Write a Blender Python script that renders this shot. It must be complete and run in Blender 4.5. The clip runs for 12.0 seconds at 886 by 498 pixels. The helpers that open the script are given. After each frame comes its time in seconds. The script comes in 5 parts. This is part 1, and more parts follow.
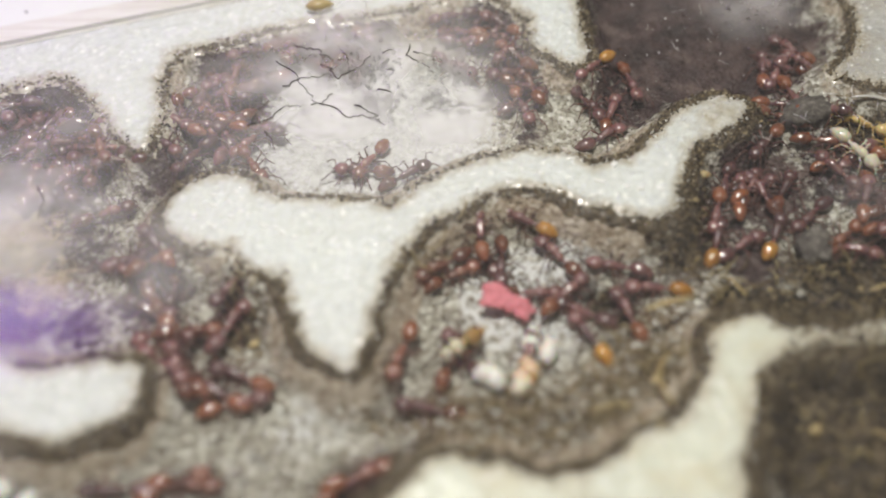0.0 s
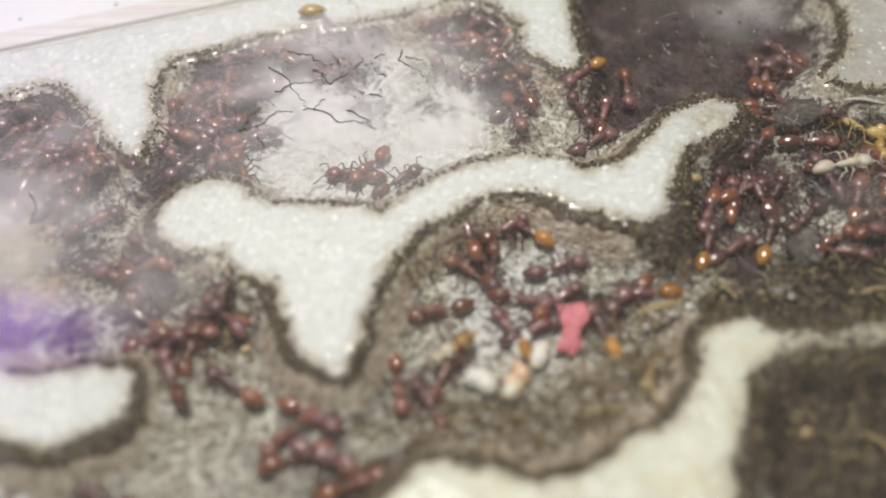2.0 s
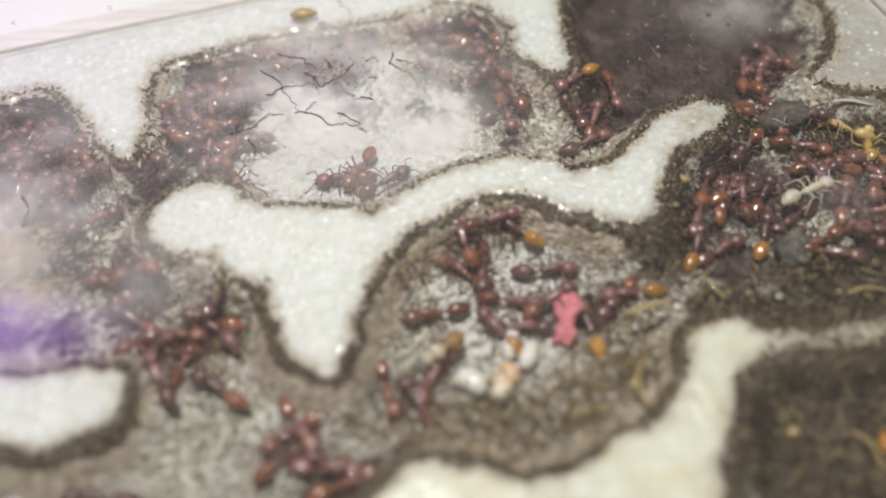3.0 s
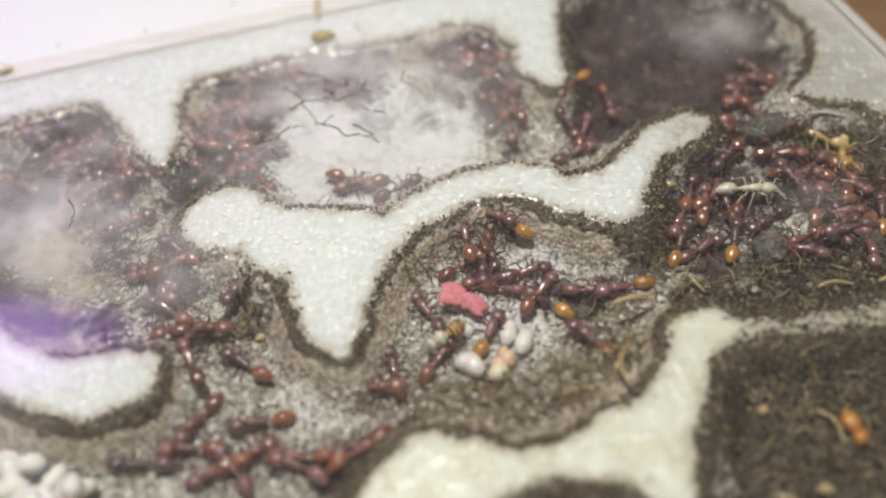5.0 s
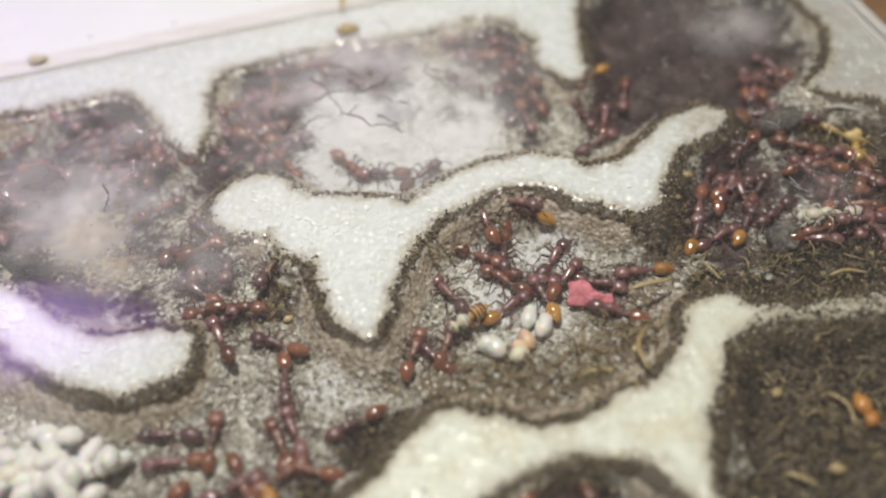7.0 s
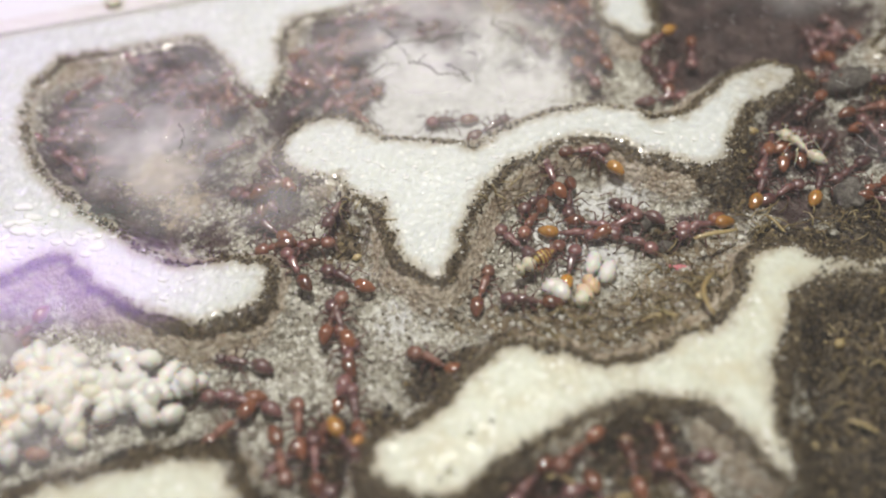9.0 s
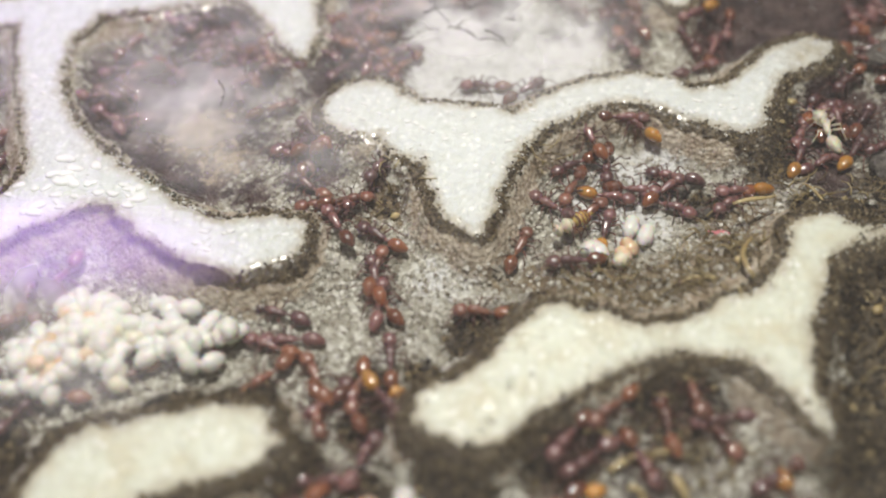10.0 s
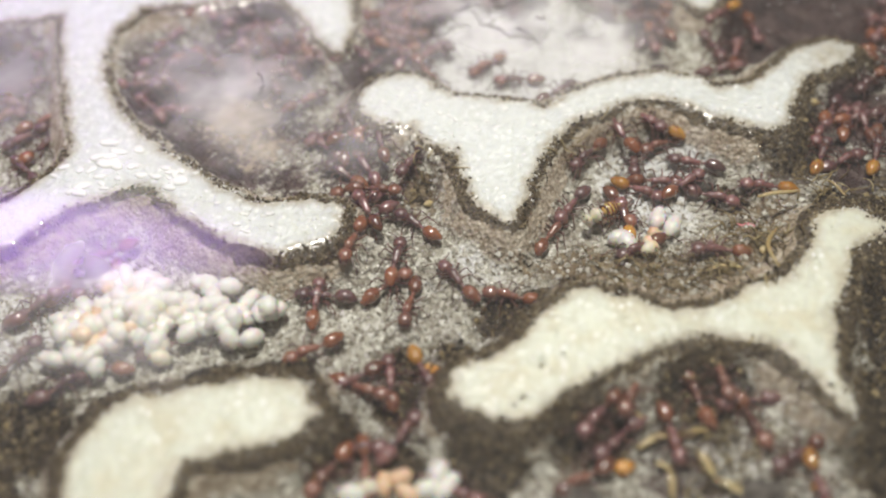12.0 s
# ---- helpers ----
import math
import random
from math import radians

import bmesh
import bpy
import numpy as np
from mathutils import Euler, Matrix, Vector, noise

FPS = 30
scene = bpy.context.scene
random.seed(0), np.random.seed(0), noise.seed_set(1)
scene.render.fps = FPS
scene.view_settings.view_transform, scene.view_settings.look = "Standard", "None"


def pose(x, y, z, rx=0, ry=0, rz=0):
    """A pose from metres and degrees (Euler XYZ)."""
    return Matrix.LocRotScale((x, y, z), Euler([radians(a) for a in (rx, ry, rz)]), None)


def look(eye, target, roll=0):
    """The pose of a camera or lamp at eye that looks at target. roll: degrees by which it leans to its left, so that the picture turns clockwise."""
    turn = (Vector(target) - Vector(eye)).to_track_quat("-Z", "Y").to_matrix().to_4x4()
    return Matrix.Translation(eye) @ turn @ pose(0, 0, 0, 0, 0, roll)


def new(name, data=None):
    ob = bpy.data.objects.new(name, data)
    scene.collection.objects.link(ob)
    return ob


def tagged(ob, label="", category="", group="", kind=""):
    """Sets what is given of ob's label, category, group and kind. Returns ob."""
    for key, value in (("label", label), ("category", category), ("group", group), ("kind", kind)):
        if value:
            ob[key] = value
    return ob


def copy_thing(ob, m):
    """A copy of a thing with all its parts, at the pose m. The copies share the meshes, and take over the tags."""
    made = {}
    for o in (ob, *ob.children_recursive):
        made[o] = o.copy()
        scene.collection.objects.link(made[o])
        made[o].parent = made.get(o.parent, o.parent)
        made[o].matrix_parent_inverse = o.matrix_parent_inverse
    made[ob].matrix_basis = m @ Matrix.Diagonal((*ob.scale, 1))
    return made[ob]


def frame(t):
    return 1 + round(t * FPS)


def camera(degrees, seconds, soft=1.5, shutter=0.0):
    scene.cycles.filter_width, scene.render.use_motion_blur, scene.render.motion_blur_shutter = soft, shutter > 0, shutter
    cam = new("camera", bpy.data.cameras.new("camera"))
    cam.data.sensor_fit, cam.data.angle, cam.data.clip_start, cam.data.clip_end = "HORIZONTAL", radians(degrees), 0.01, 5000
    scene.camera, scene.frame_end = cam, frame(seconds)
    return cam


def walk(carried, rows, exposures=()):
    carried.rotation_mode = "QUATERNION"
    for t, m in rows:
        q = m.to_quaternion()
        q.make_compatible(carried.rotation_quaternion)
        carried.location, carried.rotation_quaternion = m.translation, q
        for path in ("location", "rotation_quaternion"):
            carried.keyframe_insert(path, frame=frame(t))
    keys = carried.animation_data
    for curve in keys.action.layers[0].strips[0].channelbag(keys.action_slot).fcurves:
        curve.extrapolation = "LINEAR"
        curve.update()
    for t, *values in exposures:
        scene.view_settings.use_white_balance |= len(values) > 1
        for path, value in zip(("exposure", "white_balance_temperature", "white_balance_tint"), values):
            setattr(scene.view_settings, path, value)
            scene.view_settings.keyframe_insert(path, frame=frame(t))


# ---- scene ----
cam = camera(53.9, 12.0, soft=2.1)
PATH = [
    (0, (0.00018, -0.00247, 0.07339), (0.00006, 0.00966, 0.05749), -1.1),
    (0.5, (0.00063, -0.00249, 0.07364), (0.00047, 0.00965, 0.05775), -1.4),
    (1, (0.00098, -0.00246, 0.07371), (0.00082, 0.00970, 0.05783), -1.4),
    (1.5, (0.00104, -0.00266, 0.07359), (0.00091, 0.00956, 0.05776), -1.4),
    (2, (0.00133, -0.00251, 0.07356), (0.00117, 0.00969, 0.05771), -1.5),
    (2.5, (0.00190, -0.00278, 0.07374), (0.00175, 0.00946, 0.05793), -1.6),
    (3, (0.00216, -0.00294, 0.07399), (0.00205, 0.00930, 0.05817), -1.5),
    (5, (0.00433, -0.01116, 0.07952), (0.00372, 0.00150, 0.06404), -3.2),
    (5.5, (0.00461, -0.01232, 0.08037), (0.00403, 0.00044, 0.06498), -3.1),
    (6, (0.00441, -0.01320, 0.08092), (0.00382, -0.00043, 0.06554), -3.2),
    (6.5, (0.00462, -0.01493, 0.08159), (0.00386, -0.00214, 0.06623), -3.5),
    (7, (0.00277, -0.01449, 0.08093), (0.00195, -0.00183, 0.06546), -3.4),
    (9, (-0.00159, -0.01935, 0.08011), (-0.00308, -0.00710, 0.06437), -4),
    (9.5, (-0.00341, -0.02155, 0.07905), (-0.00501, -0.00938, 0.06326), -3.6),
    (10, (-0.00522, -0.02346, 0.07801), (-0.00685, -0.01130, 0.06222), -3.1),
    (10.5, (-0.00631, -0.02533, 0.07739), (-0.00801, -0.01315, 0.06162), -2.8),
    (11, (-0.00832, -0.02713, 0.07755), (-0.01006, -0.01488, 0.06184), -2.4),
    (11.5, (-0.00864, -0.02806, 0.07797), (-0.01042, -0.01572, 0.06233), -2.3),
    (12, (-0.00805, -0.02853, 0.07820), (-0.00981, -0.01608, 0.06265), -2.3),
]
cam.data.dof.use_dof, cam.data.dof.focus_distance, cam.data.dof.aperture_fstop = True, 0.107, 8.0
walk(cam, [(t, look(eye, target, roll)) for t, eye, target, roll in PATH], [(0, -0.14), (5.0, -0.15), (6.0, -0.21), (7.0, -0.18), (9, -0.09), (10, -0.01), (12, 0.03)])

# ---------------------------------------------------------------- light
world = bpy.data.worlds.new("room_light")
scene.world = world
world.use_nodes = True
bg = world.node_tree.nodes["Background"]
bg.inputs["Color"].default_value = (1.0, 0.965, 0.91, 1)
bg.inputs["Strength"].default_value = 0.21


def lamp(name, eye, target, size, watts, colour):
    data = bpy.data.lights.new(name, "AREA")
    data.shape, data.size, data.energy, data.color = "DISK", size, watts, colour
    ob = new(name, data)
    ob.matrix_world = look(eye, target)
    return tagged(ob, "round white desk lamp head above the nest", "lamp")


lamp("desk_lamp", (-0.02, 0.085, 0.27), (-0.01, 0.048, 0.0), 0.034, 0.755, (1.0, 0.965, 0.885))

CM = 0.01
FLOOR = -0.46          # chamber floor, cm


# ---------------------------------------------------------------- materials
def nodes_of(name):
    m = bpy.data.materials.new(name)
    m.use_nodes = True
    t = m.node_tree
    return m, t, t.nodes["Principled BSDF"]


def add(t, kind, **values):
    n = t.nodes.new(kind)
    for k, v in values.items():
        n.inputs[k.replace("_", " ")].default_value = v
    return n


def coords(t):
    return t.nodes.new("ShaderNodeNewGeometry").outputs["Position"]


def noise_tex(t, per_metre, detail=4.0, rough=0.6, where=None):
    n = add(t, "ShaderNodeTexNoise", Scale=per_metre, Detail=detail, Roughness=rough)
    t.links.new(where or coords(t), n.inputs["Vector"])
    return n.outputs["Fac"]


def ramp(t, fac, *stops):
    r = t.nodes.new("ShaderNodeValToRGB")
    e = r.color_ramp.elements
    while len(e) < len(stops):
        e.new(0.5)
    for el, (p, c) in zip(e, stops):
        el.position, el.color = p, (*c, 1) if len(c) == 3 else c
    t.links.new(fac, r.inputs["Fac"])
    return r.outputs["Color"]


def mix(t, fac, a, b, blend="MIX"):
    m = t.nodes.new("ShaderNodeMix")
    m.data_type, m.blend_type = "RGBA", blend
    for sock, v in ((m.inputs["Factor"], fac), (m.inputs[6], a), (m.inputs[7], b)):
        if isinstance(v, (int, float)):
            sock.default_value = v
        elif isinstance(v, tuple):
            sock.default_value = (*v, 1)
        else:
            t.links.new(v, sock)
    return m.outputs[2]


def maths(t, op, a, b=0.0):
    m = t.nodes.new("ShaderNodeMath")
    m.operation, m.use_clamp = op, False
    for sock, v in ((m.inputs[0], a), (m.inputs[1], b)):
        if isinstance(v, (int, float)):
            sock.default_value = v
        else:
            t.links.new(v, sock)
    return m.outputs[0]


def attr(t, name):
    a = t.nodes.new("ShaderNodeAttribute")
    a.attribute_name = name
    return a.outputs["Fac"]


def bump(t, shader, height, strength, metres):
    b = add(t, "ShaderNodeBump", Strength=strength, Distance=metres)
    t.links.new(height, b.inputs["Height"])
    t.links.new(b.outputs["Normal"], shader.inputs["Normal"])


def grain_cells(t, per_metre):
    v = add(t, "ShaderNodeTexVoronoi", Scale=per_metre)
    t.links.new(coords(t), v.inputs["Vector"])
    return v


def plaster(name, light, shade, stain, stained=0.5, coat=0.5):
    """Wet coarse plaster: packed pale grains with greyer gaps, stained and soiled towards its borders."""
    m, t, p = nodes_of(name)
    fine, wide = noise_tex(t, 800, 3), noise_tex(t, 200, 4)
    cells = grain_cells(t, 1150)
    tone = t.nodes.new("ShaderNodeSeparateColor")
    t.links.new(cells.outputs["Color"], tone.inputs[0])
    base = ramp(t, fine, (0.3, shade), (0.6, light))
    base = mix(t, maths(t, "MULTIPLY", ramp(t, wide, (0.46, (0, 0, 0)), (0.68, (1, 1, 1))), stained), base, stain)
    gaps = maths(t, "MULTIPLY", ramp(t, cells.outputs["Distance"], (0.42, (0, 0, 0)), (0.8, (1, 1, 1))), 0.2)
    base = mix(t, gaps, base, tuple(c * 0.72 for c in stain))
    # sparkle painted into the colour: near-white middles on some grains
    bright = maths(t, "MULTIPLY", ramp(t, tone.outputs[0], (0.72, (0, 0, 0)), (0.9, (1, 1, 1))), ramp(t, cells.outputs["Distance"], (0.22, (1, 1, 1)), (0.42, (0, 0, 0))))
    base = mix(t, bright, base, (0.88, 0.885, 0.865))
    # damp tan stain creeping in from the border
    creep = maths(t, "ADD", attr(t, "edge"), maths(t, "MULTIPLY", maths(t, "SUBTRACT", noise_tex(t, 620, 6, 0.75), 0.5), 1.5))
    tan = ramp(t, noise_tex(t, 900, 4, 0.6), (0.35, (0.36, 0.31, 0.22)), (0.7, (0.60, 0.56, 0.46)))
    base = mix(t, maths(t, "MULTIPLY", ramp(t, creep, (0.35, (0, 0, 0)), (0.95, (1, 1, 1))), 0.85), base, tan)
    # soil rubbed into the border of the wall top, in patches
    d = maths(t, "ADD", attr(t, "dirt"), maths(t, "MULTIPLY", maths(t, "SUBTRACT", noise_tex(t, 1300, 6, 0.8), 0.5), 2.6))
    soil = ramp(t, noise_tex(t, 1600, 5, 0.75), (0.34, (0.024, 0.017, 0.011)), (0.48, (0.065, 0.047, 0.027)), (0.6, (0.15, 0.115, 0.065)), (0.76, (0.34, 0.28, 0.18)))
    soiled = ramp(t, d, (0.44, (0, 0, 0)), (0.66, (1, 1, 1)))
    base = mix(t, soiled, base, soil)
    t.links.new(base, p.inputs["Base Color"])
    wet = ramp(t, noise_tex(t, 700, 3), (0.4, (0.1 if coat > 0.2 else 0.35,) * 3), (0.7, (0.4 if coat > 0.2 else 0.6,) * 3))
    t.links.new(mix(t, soiled, wet, (0.6, 0.6, 0.6)), p.inputs["Roughness"])
    t.links.new(mix(t, soiled, (coat,) * 3, (0.08, 0.08, 0.08)), p.inputs["Coat Weight"])
    p.inputs["Coat Roughness"].default_value = 0.12
    p.inputs["Coat IOR"].default_value = 1.6
    p.inputs["Subsurface Weight"].default_value = 0.2
    p.inputs["Subsurface Radius"].default_value = (0.001, 0.0009, 0.0007)
    lumps = maths(t, "ADD", noise_tex(t, 800, 4.0, 0.6), maths(t, "MULTIPLY", maths(t, "SUBTRACT", 1.0, cells.outputs["Distance"]), 0.45))
    bump(t, p, lumps, 0.5 if coat > 0.2 else 0.3, 0.0008)
    return m


WHITE_PLASTER = plaster("white_plaster", (0.73, 0.755, 0.75), (0.67, 0.695, 0.685), (0.66, 0.68, 0.645))
DULL_PLASTER = plaster("dull_plaster", (0.55, 0.55, 0.53), (0.42, 0.42, 0.40), (0.42, 0.39, 0.34), 0.8)
CREAM_PLASTER = plaster("cream_plaster", (0.72, 0.745, 0.66), (0.65, 0.67, 0.58), (0.60, 0.55, 0.40), 0.75, 0.06)


def floor_material():
    m, t, p = nodes_of("sandy_floor")
    cells = grain_cells(t, 1700)
    grey = t.nodes.new("ShaderNodeSeparateColor")
    t.links.new(cells.outputs["Color"], grey.inputs[0])
    sand = ramp(t, grey.outputs[0], (0.0, (0.25, 0.23, 0.18)), (0.25, (0.38, 0.362, 0.30)), (0.6, (0.55, 0.54, 0.46)), (0.9, (0.78, 0.775, 0.71)))
    sand = mix(t, ramp(t, noise_tex(t, 330, 6, 0.75), (0.47, (0, 0, 0)), (0.64, (0.55,) * 3)), sand, ramp(t, noise_tex(t, 900, 5, 0.7), (0.4, (0.12, 0.085, 0.066)), (0.66, (0.31, 0.25, 0.20))))
    soil = ramp(t, noise_tex(t, 1500, 6, 0.75), (0.34, (0.026, 0.020, 0.015)), (0.49, (0.075, 0.057, 0.036)), (0.62, (0.175, 0.133, 0.075)), (0.78, (0.36, 0.29, 0.18)))
    wine = ramp(t, noise_tex(t, 260, 6, 0.65), (0.35, (0.026, 0.016, 0.016)), (0.52, (0.068, 0.042, 0.04)), (0.72, (0.19, 0.14, 0.125)))
    pale = ramp(t, noise_tex(t, 700, 6, 0.75), (0.35, (0.55, 0.55, 0.55)), (0.6, (0.80, 0.81, 0.80)))
    wob = maths(t, "MULTIPLY", maths(t, "SUBTRACT", noise_tex(t, 700, 5, 0.7), 0.5), 1.3)

    def masked(name):
        return ramp(t, maths(t, "ADD", attr(t, name), wob), (0.40, (0, 0, 0)), (0.62, (1, 1, 1)))
    base = mix(t, masked("pale"), sand, pale)
    base = mix(t, masked("wine"), base, wine)
    base = mix(t, masked("soil"), base, soil)
    loam = ramp(t, noise_tex(t, 1000, 6, 0.75), (0.34, (0.075, 0.052, 0.03)), (0.5, (0.17, 0.125, 0.072)), (0.64, (0.30, 0.235, 0.145)), (0.8, (0.50, 0.43, 0.31)))
    base = mix(t, masked("loam"), base, loam)
    base = mix(t, masked("tan"), base, ramp(t, noise_tex(t, 500, 4), (0.4, (0.42, 0.345, 0.245)), (0.7, (0.58, 0.50, 0.39))))
    # beige dust on the slopes, paled to make up for lamp light they miss
    dust = ramp(t, noise_tex(t, 1100, 5, 0.7), (0.35, (0.17, 0.125, 0.085)), (0.46, (0.40, 0.315, 0.225)), (0.58, (0.60, 0.52, 0.415)), (0.74, (0.76, 0.72, 0.64)))
    base = mix(t, maths(t, "MULTIPLY", masked("flank"), 0.78), base, dust)
    base = mix(t, masked("dirt"), base, soil)
    t.links.new(base, p.inputs["Base Color"])
    t.links.new(ramp(t, noise_tex(t, 2400, 3), (0.4, (0.18,) * 3), (0.65, (0.75,) * 3)), p.inputs["Roughness"])
    bump(t, p, mix(t, 0.5, noise_tex(t, 1300, 6, 0.7), cells.outputs["Distance"]), 0.9, 0.0006)
    return m


SANDY_FLOOR = floor_material()


def glossy_body(name, dark, light, rough=0.2, sss=0.3, scale=900, coat=1.0):
    m, t, p = nodes_of(name)
    info = t.nodes.new("ShaderNodeObjectInfo")
    vary = maths(t, "ADD", maths(t, "MULTIPLY", noise_tex(t, scale, 3), 0.7), maths(t, "MULTIPLY", info.outputs["Random"], 0.5))
    t.links.new(ramp(t, vary, (0.28, dark), (0.85, light)), p.inputs["Base Color"])
    p.inputs["Roughness"].default_value = rough
    p.inputs["Coat Weight"].default_value = coat
    p.inputs["Coat Roughness"].default_value = 0.1
    p.inputs["Coat IOR"].default_value = 1.65
    p.inputs["IOR"].default_value = 1.6
    p.inputs["Subsurface Weight"].default_value = sss
    p.inputs["Subsurface Radius"].default_value = (0.0007, 0.0003, 0.0001)
    bump(t, p, noise_tex(t, 5000, 4, 0.7), 0.3, 0.00008)
    return m


WINE_BODY = glossy_body("wine_red_cuticle", (0.07, 0.031, 0.033), (0.27, 0.122, 0.118), 0.34)
RED_BODY = glossy_body("rust_red_cuticle", (0.09, 0.035, 0.027), (0.30, 0.128, 0.088), 0.3)
AMBER = glossy_body("amber_cuticle", (0.26, 0.10, 0.02), (0.60, 0.31, 0.06), 0.12, 0.4)
BROWN_GASTER = glossy_body("brown_cuticle", (0.085, 0.030, 0.022), (0.29, 0.105, 0.05), 0.15)
LEG_DARK = glossy_body("leg_cuticle", (0.05, 0.018, 0.017), (0.16, 0.06, 0.045), 0.35, 0.1)
GOLD_BODY = glossy_body("straw_yellow_cuticle", (0.48, 0.30, 0.07), (0.78, 0.60, 0.25), 0.2, 0.4)
IVORY = glossy_body("ivory_skin", (0.62, 0.57, 0.44), (0.78, 0.74, 0.60), 0.45, 0.5, 700, 0.25)
WHITE_SKIN = glossy_body("white_skin", (0.72, 0.71, 0.66), (0.84, 0.83, 0.79), 0.45, 0.5, 700, 0.25)
PEACH_SKIN = glossy_body("peach_skin", (0.70, 0.48, 0.30), (0.84, 0.66, 0.48), 0.4, 0.5, 700, 0.3)
STRAW = glossy_body("dry_straw", (0.36, 0.26, 0.10), (0.62, 0.50, 0.26), 0.5, 0.1, 1500)
SEED_ORANGE = glossy_body("orange_seed", (0.48, 0.18, 0.03), (0.72, 0.36, 0.08), 0.35, 0.3, 1600, 0.4)
BLACK_THREAD = glossy_body("black_thread", (0.02, 0.016, 0.016), (0.07, 0.05, 0.045), 0.4, 0.0)


# ---------------------------------------------------------------- mesh helpers
def mesh_object(name, bm, material, parent=None, label="", smooth=True):
    me = bpy.data.meshes.new(name)
    bm.to_mesh(me)
    bm.free()
    for f in me.polygons:
        f.use_smooth = smooth
    if material:
        me.materials.append(material)
    ob = new(name, me)
    if parent:
        ob.parent = parent
    if label:
        ob["label"] = label
    return ob


def part(name, bm, material, parent, label=""):
    return mesh_object(name, bm, material, parent, label)


def lathe(bm, axis_points, sides=10, flat=1.0):
    """Rings of (x, y, z, radius) in cm joined into a closed skin along x; flat squashes z."""
    rings = []
    n = len(axis_points)
    for i, (x, y, z, r) in enumerate(axis_points):
        a, b = axis_points[max(0, i - 1)], axis_points[min(n - 1, i + 1)]
        d = Vector((b[0] - a[0], b[1] - a[1], b[2] - a[2])).normalized()
        side = d.cross(Vector((0, 0, 1)))
        side = side.normalized() if side.length > 1e-4 else Vector((0, 1, 0))
        up = side.cross(d)
        rings.append([bm.verts.new((Vector((x, y, z)) + (side * math.cos(k * math.tau / sides) + up * math.sin(k * math.tau / sides) * flat) * r) * CM) for k in range(sides)])
    for p, q in zip(rings, rings[1:]):
        for k in range(sides):
            bm.faces.new((p[k], p[(k + 1) % sides], q[(k + 1) % sides], q[k]))
    bm.faces.new(rings[0][::-1])
    bm.faces.new(rings[-1])
    bmesh.ops.recalc_face_normals(bm, faces=bm.faces[:])
    return bm


def bulb(x0, x1, r, z=0.0, peak=0.5, steps=8, sides=10, flat=1.0, tail=0.12):
    """An egg along x from x0 to x1 with its greatest radius at peak."""
    pts = []
    for i in range(steps + 1):
        u = i / steps
        w = u ** (math.log(0.5) / math.log(peak))
        pts.append((x0 + (x1 - x0) * u, 0, z, r * max(tail, math.sin(math.pi * w) ** 0.75 if 0 < w < 1 else 0)))
    return lathe(bmesh.new(), pts, sides, flat)


